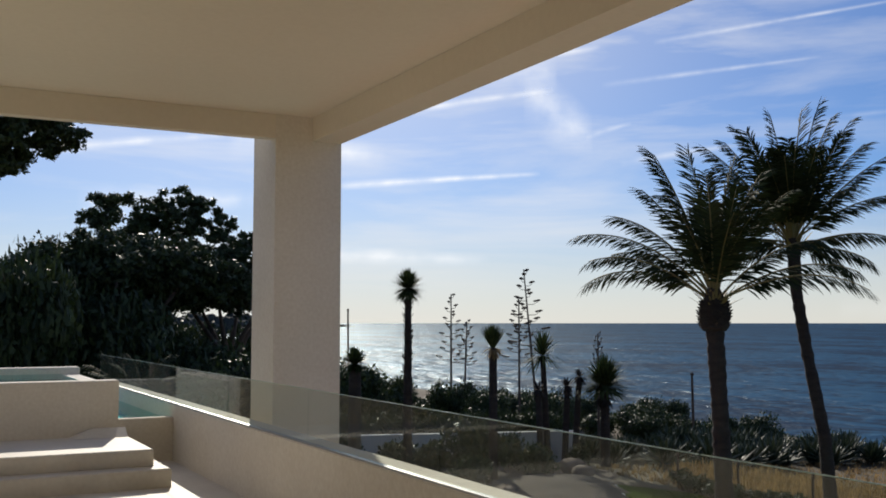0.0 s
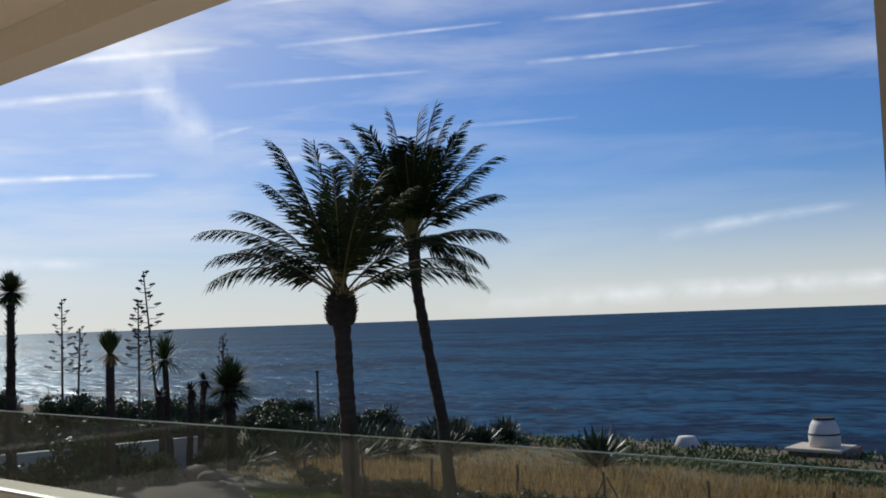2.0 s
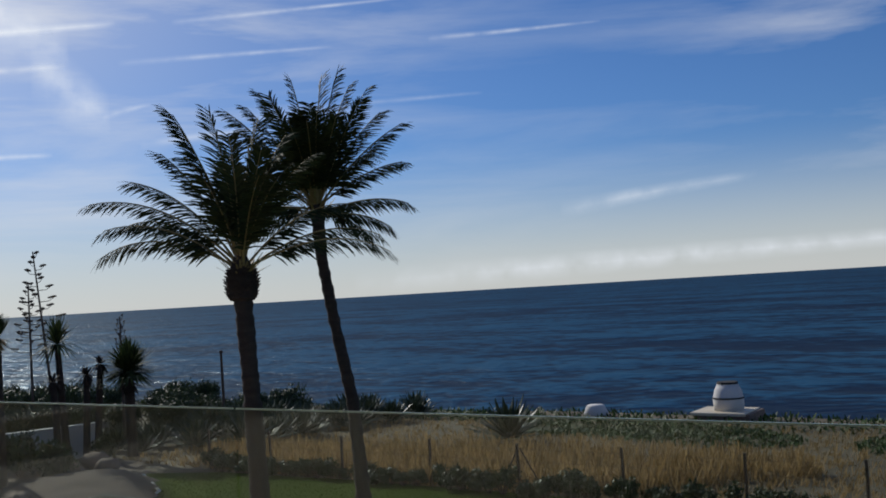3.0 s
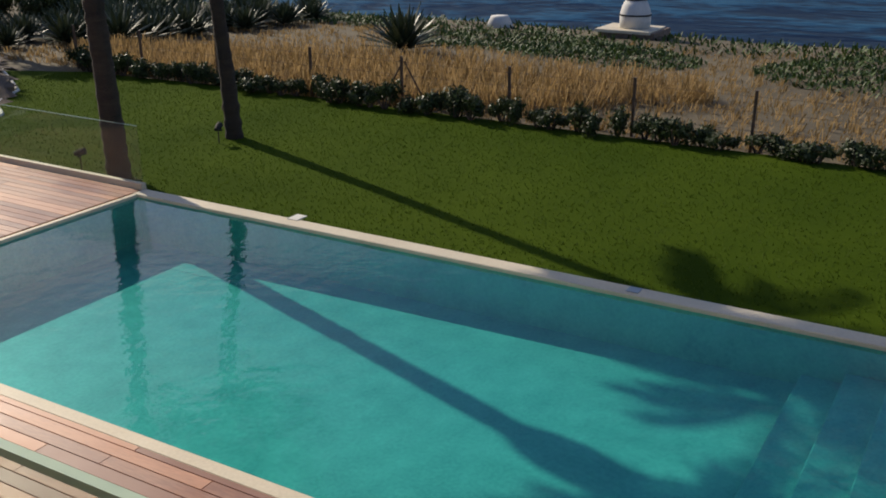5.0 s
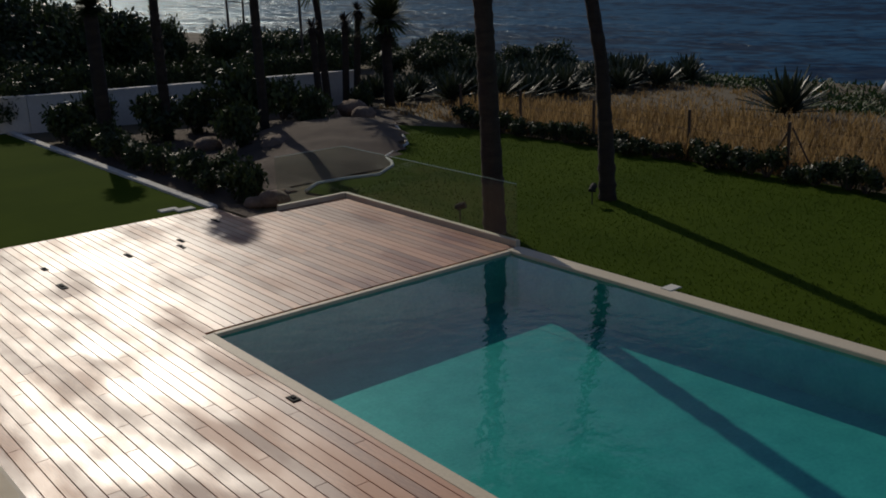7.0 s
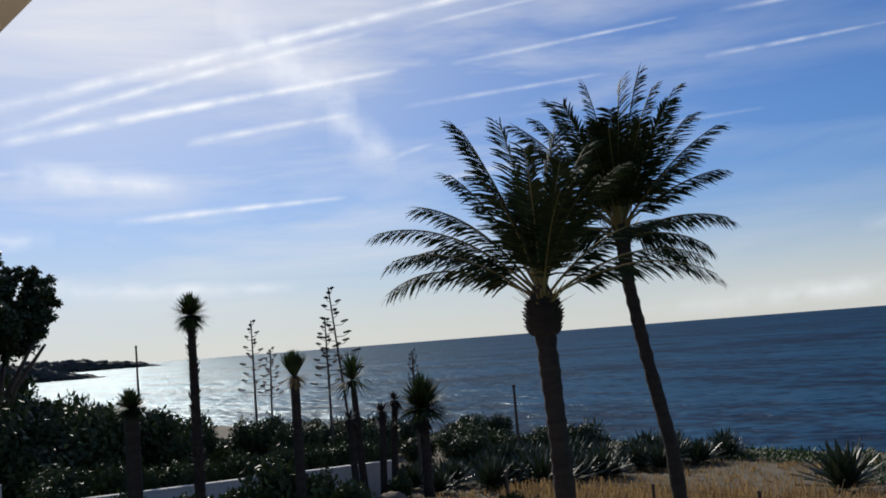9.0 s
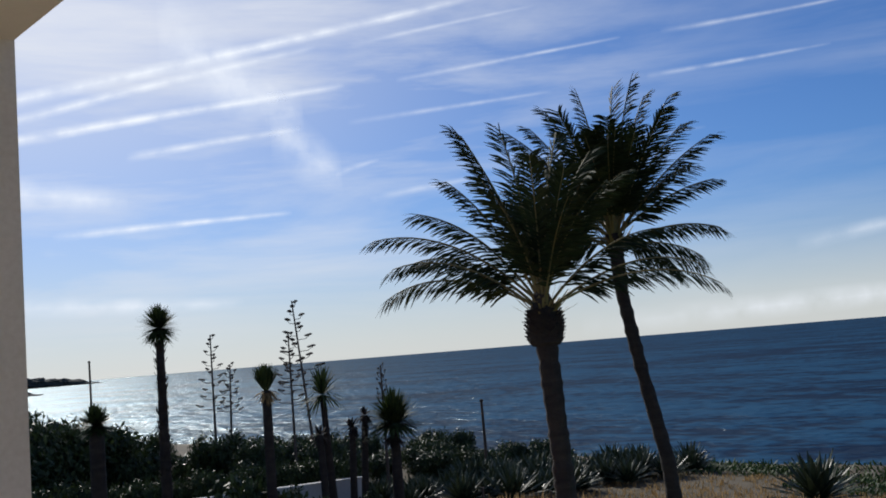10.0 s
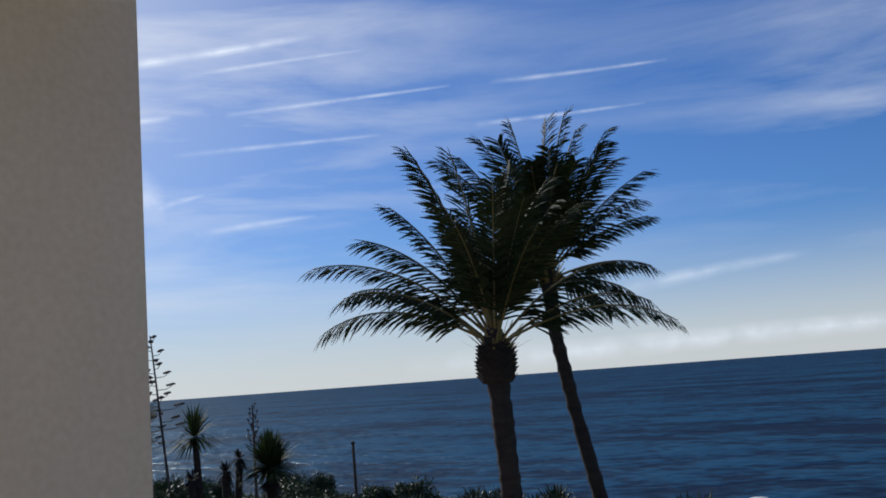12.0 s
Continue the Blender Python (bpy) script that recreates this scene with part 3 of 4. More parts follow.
# ---- spiky plants ----
def rosette(g, c, n, length, width, rng, lo=-10, hi=85, bend=0.25):
    """Sword leaves round a point."""
    c = Vector(c)
    for i in range(n):
        a, e = rng.uniform(0, 2 * math.pi), radians(rng.uniform(lo, hi))
        o = Vector((math.cos(a) * math.cos(e), math.sin(a) * math.cos(e), math.sin(e)))
        L = length * rng.uniform(0.75, 1.1)
        mid = c + o * L * 0.55
        tip = c + o * L + Vector((0, 0, -bend * L * math.cos(e)))
        s = Vector((-math.sin(a), math.cos(a), 0))
        g.strip(c + o * 0.03, mid, width * 0.8, width, s)
        g.strip(mid, tip, width, width * 0.08, s)
    return g


def stem(name, at, height, r0, r1, label, category, lean=(0, 0), mat=None, group=""):
    t = thing(name, at, label, category, group)
    n = 8
    part("trunk", Geo().tube([(lean[0] * i / n, lean[1] * i / n, height * i / n) for i in range(n + 1)], [r0 + (r1 - r0) * i / n for i in range(n + 1)], 10), mat or M_TRUNK, t, smooth=True)
    return t


rng = random.Random(5)
GZ = -3.3
t = stem("fan_palm", (13.48, 26.57, GZ), 5.6, 0.15, 0.10, "slender fan palm with a round head above a ragged trunk", "palm tree")
g = Geo()
for i in range(260):  # stubs of old leaf stalks
    z, a = rng.uniform(1.0, 5.5), rng.uniform(0, 6.28)
    o = Vector((math.cos(a), math.sin(a), 0))
    g.strip(o * 0.10 + Vector((0, 0, z)), o * 0.19 + Vector((0, 0, z + 0.13)), 0.03, 0.015, (-o.y, o.x, 0))
part("stub_bark", g, M_TRUNK, t)
part("crown", rosette(Geo(), (0, 0, 5.90), 700, 0.60, 0.022, rng, -55, 90, 0.04), M_YUCCA, t)
t = stem("clipped_yucca", (15.8, 25.45, GZ), 4.1, 0.14, 0.12, "clipped yucca with a squared tuft of leaves", "yucca")
part("crown", rosette(Geo(), (0, 0, 4.02), 380, 0.74, 0.024, rng, 55, 88, 0.0), M_YUCCA, t)
part("skirt", rosette(Geo(), (0, 0, 4.1), 70, 0.42, 0.03, rng, -70, -10, 0.1), M_DRY, t, "dry hanging leaf skirt")
t = stem("clipped_palm", (12.02, 27.2, GZ), 3.5, 0.2, 0.18, "stubby clipped palm with a closed top", "palm tree")
part("crown", rosette(Geo(), (0, 0, 3.62), 300, 0.52, 0.045, rng, -40, 88, 0.0), M_LEAF, t)
t = stem("yucca_tree", (21.07, 26.85, GZ), 2.5, 0.17, 0.15, "bushy yucca with a round green head beside the garden wall", "yucca")
part("crown", rosette(Geo(), (0, 0, 2.68), 640, 1.10, 0.034, rng, -22, 88, 0.14), M_YUCCA, t)
part("skirt", rosette(Geo(), (0, 0, 2.4), 130, 0.55, 0.03, rng, -80, -20, 0.1), M_TRUNK, t)
t = stem("yucca_tree", (19.3, 27.66, GZ), 3.7, 0.13, 0.09, "tall thin yucca with spiky loose head", "yucca", (-0.15, 0.08))
part("crown", rosette(Geo(), (-0.15, 0.08, 3.75), 130, 0.95, 0.028, rng, -40, 85, 0.2), M_YUCCA, t)
for dx, h in ((0.55, 2.7), (0.95, 3.0), (-0.4, 2.6)):
    t = stem("cut_yucca_stump", (19.3 + dx, 27.5, GZ), h, 0.12, 0.10, "bare cut yucca trunk with dry tufts", "yucca", (0.25 * dx, 0))
    part("tuft", rosette(Geo(), (0.25 * dx, 0, h), 60, 0.45, 0.03, rng, -70, 60, 0.2), M_TRUNK, t)


def agave_stalk(at, height, label, lean=(0, 0), top=0.45, reach=0.95):
    t = stem("agave_stalk", at, height, 0.07, 0.025, label, "agave stalk", lean, M_BARK, "agave flower stalks")
    for i in range(22):
        s = 1 - top * (1 - i / 22) ** 0.9
        a = i * 2.4
        L = reach * (1 - (i / 22)) ** 0.8 + 0.12
        o = Vector((math.cos(a), math.sin(a), 0))
        b = Vector((lean[0] * s, lean[1] * s, height * s))
        g = Geo().tube([b, b + o * L * 0.6 + Vector((0, 0, 0.02)), b + o * L + Vector((0, 0, 0.16))], [0.016, 0.013, 0.01], 5)
        for q in (0.7, 0.85, 1.0):
            g.blob(b + o * L * q + Vector((0, 0, 0.06 + 0.14 * q)), (0.02 + 0.085 * reach, 0.02 + 0.085 * reach, 0.015 + 0.03 * reach), rng, 6, 4, 0.4)
        part("branch", g, M_BARK, t)


agave_stalk((24.1, 35.32, -3.6), 7.45, "tall dry agave flower stalk with stepped side branches", (-0.54, 0.37), 0.46, 0.85)
agave_stalk((23.36, 35.77, -3.6), 6.2, "thinner dry agave flower stalk", (0, 0), 0.45, 0.6)
agave_stalk((22.93, 41.05, -3.6), 6.5, "tall dry agave flower stalk against the sea", (0.0, 0), 0.5, 0.6)
agave_stalk((23.45, 40.8, -3.6), 5.2, "thin dry agave flower stalk", (0.2, 0), 0.4, 0.45)
agave_stalk((22.75, 29.42, -3.7), 4.8, "short thin agave flower stalk behind the yucca", (0, 0), 0.3, 0.12)


def agave(at, size, label, n=46):
    t = thing("agave", at, label, "agave", "agaves")
    g = Geo()
    for i in range(n):
        a, e = i * 2.39996, radians(12 + 66 * (i / n))
        o = Vector((math.cos(a) * math.cos(e), math.sin(a) * math.cos(e), math.sin(e)))
        s = Vector((-math.sin(a), math.cos(a), 0))
        L = size * rng.uniform(0.85, 1.1)
        pts = [Vector((0, 0, 0.1)) + o * L * q + Vector((0, 0, -0.10 * L * q * q * math.cos(e))) for q in (0, 0.4, 0.75, 1.0)]
        w = [0.05 * size, 0.075 * size, 0.05 * size, 0.004]
        for k in range(3):
            up = o.cross(s) * -0.02 * size
            g.face(pts[k] - s * w[k], pts[k] + up * -1, pts[k + 1] + up * -1, pts[k + 1] - s * w[k + 1])
            g.face(pts[k] + up * -1, pts[k] + s * w[k], pts[k + 1] + s * w[k + 1], pts[k + 1] + up * -1)
    part("leaf_rosette", g, M_AGAVE, t)
    return t


agave((28.9, 17.65, ground_z(28.9, 17.65) - 0.05), 1.5, "large spiky grey-green agave standing in dry grass", 60)
first = agave((23.5, 28.6, ground_z(23.5, 28.6) - 0.05), 0.95, "grey-green agave in a dense row above the shore")
for i in range(64):
    x, y = 22.2 + rng.uniform(0, 14.5), 28.0 + rng.uniform(-2.2, 3.4)
    s = rng.uniform(0.8, 1.35)
    c = copy_thing(first, pose(x, y, ground_z(x, y) - 0.05, 0, 0, rng.uniform(0, 360)) @ Matrix.Diagonal((s, s, s, 1)))


# ---- shrubs and trees ----
def leaf_cloud(g, c, r, n, size, rng, shell=0.55):
    c = Vector(c)
    for i in range(n):
        d = Vector((rng.gauss(0, 1), rng.gauss(0, 1), rng.gauss(0, 1))).normalized()
        k = shell + (1 - shell) * rng.random()
        p = c + Vector((d.x * r[0], d.y * r[1], d.z * r[2])) * k
        u = Vector((rng.gauss(0, 1), rng.gauss(0, 1), rng.gauss(0, 1))).normalized()
        w = u.cross(d).normalized() if abs(u.dot(d)) < 0.99 else Vector((1, 0, 0))
        s = size * rng.uniform(0.6, 1.4)
        g.face(p - u * s, p + w * s * 0.45, p + u * s, p - w * s * 0.45)
    return g


def bush_mesh(rng, lumps, size, leaves, mat=None):
    g = Geo()
    for i in range(lumps):
        a, q = rng.uniform(0, 6.28), rng.uniform(0, 0.62)
        c = (math.cos(a) * q, math.sin(a) * q, rng.uniform(0.35, 0.72))
        r = rng.uniform(0.26, 0.46)
        leaf_cloud(g, c, (r, r, r * 0.85), leaves, size, rng, 0.35)
    return g.data("foliage", mat or M_LEAF)


BUSHES = [bush_mesh(rng, 10, 0.075, 210) for i in range(3)]
BIGBUSH = [bush_mesh(rng, 16, 0.042, 420) for i in range(3)]
HEDGE = [bush_mesh(rng, 7, 0.085, 110) for i in range(3)]


def bush(x, y, r, h, label, group="garden shrubs", meshes=BUSHES, z=None, category="shrub"):
    t = thing("shrub", (x, y, (ground_z(x, y) if z is None else z) - 0.06), label, category, group, rng.uniform(0, 360))
    f = part("foliage", rng.choice(meshes), None, t)
    f.scale = (r, r, h)
    s = Geo()
    for k in range(4):
        a = k * 1.6 + rng.uniform(0, 0.6)
        s.tube([(0, 0, -0.03), (math.cos(a) * r * 0.18, math.sin(a) * r * 0.18, h * 0.3), (math.cos(a) * r * 0.35, math.sin(a) * r * 0.35, h * 0.6)], [0.03, 0.022, 0.01], 5)
    part("woody_base", s, M_BARK, t)
    return t


for i in range(84):  # low oleander row along the fence
    y = -13 + 0.42 * i
    bush(19.95 + rng.uniform(-0.12, 0.2), y + rng.uniform(-0.15, 0.15), rng.uniform(0.42, 0.6), rng.uniform(0.4, 0.72), "low dark oleander shrub along the lawn's fence", "fence hedge", HEDGE, LAWN)
for i in range(26):  # dark row beside the white kerb
    bush(11.35 + rng.uniform(-0.1, 0.5), 18.5 + 0.42 * i, rng.uniform(0.5, 0.7), rng.uniform(0.6, 1.0), "dark low shrub beside the white kerb", "kerb hedge", HEDGE, LAWN)
for x, y, r, h in ((14.2, 23.8, 0.8, 1.3), (15.9, 26.3, 1.3, 1.9), (16.9, 24.9, 0.8, 1.3), (13.6, 26.9, 1.2, 1.4), (14.7, 27.3, 1.0, 1.3), (17.4, 27.2, 0.9, 1.3), (11.6, 28.4, 1.0, 1.3), (20.2, 27.0, 0.6, 0.9), (18.2, 26.8, 0.6, 0.8), (12.4, 29.0, 0.9, 1.4), (15.6, 26.8, 0.7, 1.1)):
    bush(x, y, r, h, "dark evergreen shrub in the gravel bed")
for i in range(16):  # planting right behind the wall
    x = 13.4 + 0.5 * i
    bush(x, 31.9 - 0.315 * (x - 13.1) + rng.uniform(-0.2, 0.5), rng.uniform(0.8, 1.1), rng.uniform(1.3, 2.0), "leafy dark green shrub behind the garden wall", "wall shrubs", BIGBUSH)
for i in range(70):  # thicket beyond the garden wall
    x, y = rng.uniform(11, 34), rng.uniform(31.5, 46)
    if x < 20 and 33 < y < 37:
        continue
    bush(x, y, rng.uniform(1.0, 1.7), rng.uniform(1.1, 2.1) * (1.0 if x < 15 else 1.3 if x < 24 else 0.95), "dense dark evergreen thicket beyond the garden wall", "shore thicket", BIGBUSH)
for i in range(100):
    x, y = rng.uniform(-8, 16.5), rng.uniform(36, 60)
    bush(x, y, rng.uniform(2.0, 3.2), rng.uniform(5.8, 7.6) if x < 0.215 * (y + 0.6) else rng.uniform(3.4, 5.2) * (1.0 if x - 2.6 < 0.26 * (y - 1.3) else 0.74), "tall dense dark shrub under the pines", "pine undergrowth", BIGBUSH)


def tree(at, crowns, trunks, label, mat, leaf, n, category="tree"):
    t = thing("tree", at, label, category, "shore trees")
    for k, tr in enumerate(trunks):
        part("trunk", Geo().tube([p[:3] for p in tr], [p[3] for p in tr], 8), M_BARK, t, smooth=True)
    g = Geo()
    for c, r in crowns:
        for i in range(n):
            d = Vector((rng.gauss(0, 1), rng.gauss(0, 1), rng.gauss(0, 1))).normalized() * rng.uniform(0.45, 1.0)
            q = rng.uniform(0.10, 0.22) * (r[0] + r[1]) / 2
            leaf_cloud(g, (c[0] + d.x * r[0], c[1] + d.y * r[1], c[2] + d.z * r[2]), (q, q, q * 0.7), 110, leaf, rng, 0.1)
    part("crown", g, mat, t)
    return t


def fan_trunks(n, spread, h):
    rows = [[(0, 0, -0.2, 0.32), (0.1, 0, h * 0.4, 0.26)]]
    for i in range(n):
        a = 6.28 * i / n
        rows.append([(0.1, 0, h * 0.4, 0.2), (math.cos(a) * spread * 0.4, math.sin(a) * spread * 0.4, h * 0.7, 0.12), (math.cos(a) * spread, math.sin(a) * spread, h, 0.06)])
    return rows


tree((8.6, 46, -3.4), [((0, 0, 7.5), (4.7, 4, 1.5)), ((-2.4, 0, 7.0), (2.8, 2.6, 1.2)), ((3.0, -0.5, 6.7), (3.0, 2.6, 1.3)), ((0.5, 0, 6.9), (4.4, 3, 0.9))], fan_trunks(7, 3.4, 6.6), "broad dark umbrella pine with a domed crown", M_PINE, 0.13, 300, "pine tree")
tree((14.2, 48, -3.4), [((0, 0, 6.6), (2.6, 2.6, 1.3)), ((1.2, 0, 8.0), (1.8, 1.8, 1.4))], fan_trunks(6, 2.2, 6.0), "dark pine with bare forked branches", M_PINE, 0.12, 150, "pine tree")
tree((11.5, 54, -3.4), [((-1.5, 0, 10.2), (2.4, 2, 1.7)), ((1.6, 0, 10.6), (2.2, 2, 1.8)), ((3.4, 0, 9.0), (1.8, 1.8, 2.2))], fan_trunks(6, 2.6, 9.4), "tall open-crowned eucalyptus behind the pine", M_LEAF, 0.12, 110, "eucalyptus")
tree((-1.0, 27, -3.4), [((0.9, 0, 10.9), (3.6, 3.2, 1.9)), ((3.2, 0, 10.0), (2.0, 1.7, 1.2)), ((2.2, 0, 9.4), (1.6, 1.4, 0.8))], fan_trunks(5, 2.6, 10.4), "large pine with an overhanging dark crown", M_PINE, 0.085, 170, "pine tree")

# young feather palm under the pines
py = thing("young_palm", (7.2, 34.5, -3.35), "young feather palm with arching fronds under the trees", "palm tree")
yr, yl = frond(rng, 3.4, 66, 75)
ym = (yl.data("leaflets", M_FROND), yr.data("rachis", M_RACHIS, True))
part("trunk", Geo().tube([(0, 0, 0), (0, 0, 1.1)], [0.35, 0.3], 12), M_TRUNK, py)
for i in range(26):
    f = new("frond", ym[0])
    f.parent = py
    f.matrix_basis = pose(0, 0, 1.0, rng.uniform(-15, 15), rng.uniform(-22, 14), 360 * i / 26 * 3.1)
    new("rachis", ym[1]).parent = f


# ---- dune plants ----
def inside(x, y, spots):
    return any(((x - cx) / rx) ** 2 + ((y - cy) / ry) ** 2 < 1 for cx, cy, rx, ry in spots)


ICE_SPOTS = [(34.6, 17.0, 3.6, 4.6), (33.0, 12.9, 3.2, 3.6), (33.2, 3.4, 4.4, 4.4), (37, 25.5, 2.6, 4.0), (29, -8, 6, 6), (37, -2, 4, 5)]
GOLD_SPOTS = [(23.5, 14.5, 3.4, 6.0), (22.8, 20.5, 2.6, 4.0), (25.5, 9.5, 2.0, 2.6)]
g = Geo()
for i in range(19000):
    x, y = 20.4 + 17 * rng.random() ** 1.3, rng.uniform(-14, 27)
    gold = inside(x, y, GOLD_SPOTS)
    if inside(x, y, ICE_SPOTS) or (not gold and rng.random() < 0.62):
        continue
    z, h = ground_z(x, y) - 0.03, rng.uniform(0.35, 0.75) if gold else rng.uniform(0.10, 0.30)
    for k in range(4):
        a = rng.uniform(0, 6.28)
        o = Vector((math.cos(a), math.sin(a), 0))
        b = Vector((x, y, z)) + o * rng.uniform(0, 0.10)
        g.strip(b, b + Vector((0, 0, h * rng.uniform(0.6, 1))) + o * h * rng.uniform(0.15, 0.6) + Vector((-0.06, -0.05, 0)), 0.014, 0.010, (-o.y, o.x, 0))
tagged(part("dry_grass", g, M_DRY), "golden dry grass tufts on the dune", "dry grass", kind="stuff")
g = Geo()
for cx, cy, rx, ry in ICE_SPOTS:
    for i in range(int(190 * rx * ry)):
        a, q = rng.uniform(0, 6.28), math.sqrt(rng.random())
        x, y = cx + rx * q * math.cos(a), cy + ry * q * math.sin(a)
        z = ground_z(x, y) + 0.16 * (1 - q ** 4) * (0.6 + noise.noise(Vector((x, y, 3))))
        d = Vector((rng.gauss(0, 1), rng.gauss(0, 1), 0.9)).normalized()
        s = Vector((-d.y, d.x, 0.1)).normalized()
        g.strip((x, y, z), Vector((x, y, z)) + d * 0.16, 0.035, 0.02, s)
tagged(part("ice_plants", g, M_ICE), "fleshy green ground cover on the dune", "ground cover", kind="stuff")
g = Geo()
for i in range(6500):  # low scrub along the crest above the water
    x, y = rng.uniform(36, 42.5), rng.uniform(-20, 60)
    z = ground_z(x, y)
    d = Vector((rng.gauss(0, 1), rng.gauss(0, 1), 1.2)).normalized()
    s = Vector((-d.y, d.x, 0)).normalized()
    g.strip((x, y, z), Vector((x, y, z)) + d * rng.uniform(0.1, 0.32), 0.05, 0.02, s)
tagged(part("crest_scrub", g, M_ICE), "low green scrub along the crest above the sea", "ground cover", kind="stuff")
g = Geo()
for i in range(26000):  # short turf near the pool
    x, y = rng.uniform(12.98, 19.6), rng.uniform(0, 22)
    if y > 18 and x < 15.9 + (y - 19.5) * 0.9:
        continue
    a = rng.uniform(0, 6.28)
    g.face((x, y, LAWN), (x + 0.02 * math.cos(a), y + 0.02 * math.sin(a), LAWN), (x + rng.uniform(-0.02, 0.02), y + rng.uniform(-0.02, 0.02), LAWN + rng.uniform(0.02, 0.045)))
tagged(part("grass_blades", g, M_LAWNBLADE), "short green grass blades of the lawn", "grass", kind="stuff")

# foam where the sea meets the shore
M_FOAM = surface("sea_foam", (0.55, 0.58, 0.60), (0.92, 0.93, 0.94), 0.9, 3.0, 14, 0.5)
g = Geo()
for i in range(70):
    y = rng.uniform(11.5, 16.0) if i % 6 else rng.uniform(7, 23)
    x = 47.4 + 0.7 * math.sin(y * 0.4) + rng.gauss(0, 0.7)
    g.blob((x, y, SEA + 0.03), (rng.uniform(0.15, 0.55), rng.uniform(0.3, 1.0), 0.05), rng, 7, 4, 0.4)
tagged(part("foam", g, M_FOAM), "white foam of small waves at the shore", "foam", kind="stuff")


# ---- fence ----
def wire(name, a, b, r, mat, label):
    tagged(part(name, Geo().tube([a, b], [r, r], 5), mat), label, "fence wire", "fence wires")


POSTS = [-5.2, -2.7, -0.2, 2.25, 4.69, 6.99, 9.59, 12.16, 14.7, 17.4, 20.1, 22.4]
post = thing("fence_post", (20.35, POSTS[0], LAWN - 0.15), "thin rusty metal fence post between hedge and dune", "fence post", "fence posts")
part("pole", Geo().box(-0.025, -0.025, 0, 0.025, 0.025, 1.2, 0.006), M_POST, post)
part("cap", Geo().box(-0.03, -0.03, 1.2, 0.03, 0.03, 1.215), M_POST, post)
for y in POSTS[1:]:
    copy_thing(post, pose(20.35 + 0.08 * math.sin(y), y, LAWN - 0.15, 0.8 * math.sin(y * 3), 0, 0))
brace = thing("fence_brace", (20.35, 12.16, LAWN - 0.1), "pair of slanting struts against a fence post", "fence brace")
for sgn in (-1, 1):
    part("strut", Geo().tube([(0.03, sgn * 0.02, 1.05), (0.05, sgn * 0.62, 0.05)], [0.02, 0.02], 6), M_POST, brace)
for h in (0.45, 0.8, 1.08):
    wire("fence_wire", (20.385, -5.2, LAWN - 0.15 + h), (20.385, 21.9, LAWN - 0.15 + h), 0.0035, M_POST, "thin rusty fence wire")

# ---- shore markers and poles ----
kx, ky = 39.77, 14.05
kb = thing("shore_kiln", (kx, ky, ground_z(kx, ky) - 0.1), "small whitewashed conical tower with dark bands on a plinth", "tower")
kz = -2.92 - (ground_z(kx, ky) - 0.1)
part("plinth", Geo().box(-0.9, -1.1, 0, 1.0, 1.1, kz - 1.15, 0.03), M_ROCK, kb, "rough grey stone plinth")
part("apron", Geo().box(-1.0, -0.95, kz - 1.22, 0.9, 1.25, kz - 1.10, 0.02), M_COPING, kb, "pale concrete slab")
part("body", Geo().tube([(0, 0, kz - 1.12), (0, 0, kz - 0.62), (0, 0, kz - 0.30), (0, 0, kz - 0.02)], [0.58, 0.60, 0.52, 0.38], 20), M_WALLW, kb, smooth=True)
part("band", Geo().tube([(0, 0, kz - 0.64), (0, 0, kz - 0.58)], [0.615, 0.61], 20), M_DARK, kb, "dark painted band")
part("cap", Geo().tube([(0, 0, kz - 0.06), (0, 0, kz + 0.02)], [0.42, 0.40], 20), M_DARK, kb, "dark rim")
k2 = thing("shore_kiln", (39.75, 19.9, ground_z(39.75, 19.9) - 0.1), "low white truncated cone near the water", "tower")
kz = -3.92 - (ground_z(39.75, 19.9) - 0.1)
part("body", Geo().tube([(0, 0, 0), (0, 0, kz - 0.06), (0, 0, kz)], [0.62, 0.40, 0.36], 18), M_WALLW, k2, smooth=True)
for at, h, r, name, label in (((20.1, 46.9, -3.6), 5.8, 0.06, "flag_pole", "bare thin pole standing in the thicket"), ((27.53, 29.67, -4.0), 3.52, 0.07, "wooden_post", "weathered upright wooden post above the agaves")):
    p = thing(name, at, label, "pole")
    part("shaft", Geo().tube([(0, 0, -0.1), (0.02, 0, h * 0.5), (0, 0, h)], [r, r * 0.85, r * 0.7], 8), M_POST, p)
    part("top", Geo().blob((0, 0, h), (r * 1.1, r * 1.1, r), rng, 7, 5, 0.05), M_POST, p)


# ---- garden walls, kerb, gravel bed ----
def garden_wall(name, pts, h, label):
    for (ax, ay), (bx, by) in zip(pts, pts[1:]):
        d = Vector((bx - ax, by - ay, 0))
        u = d.normalized()
        q = Vector((-u.y, u.x, 0)) * 0.1
        a, b = Vector((ax, ay, -3.35)), Vector((bx, by, -3.35))
        g = Geo()
        for lo, hi, k in ((0, h, 1.0), (h, h + 0.05, 1.3)):
            i = len(g.v)
            for z in (lo, hi):
                g.v += [tuple(p + Vector((0, 0, z))) for p in (a - q * k, b - q * k, b + q * k, a + q * k)]
            g.f += [(i, i + 1, i + 5, i + 4), (i + 1, i + 2, i + 6, i + 5), (i + 2, i + 3, i + 7, i + 6), (i + 3, i, i + 4, i + 7), (i + 4, i + 5, i + 6, i + 7)]
        setting(name, g, M_WALLW, label, "garden wall")


garden_wall("wall_garden", [(10.0, 32.0), (11.3, 31.2), (13.1, 30.6), (20.8, 28.2)], 1.10, "low white garden boundary wall")
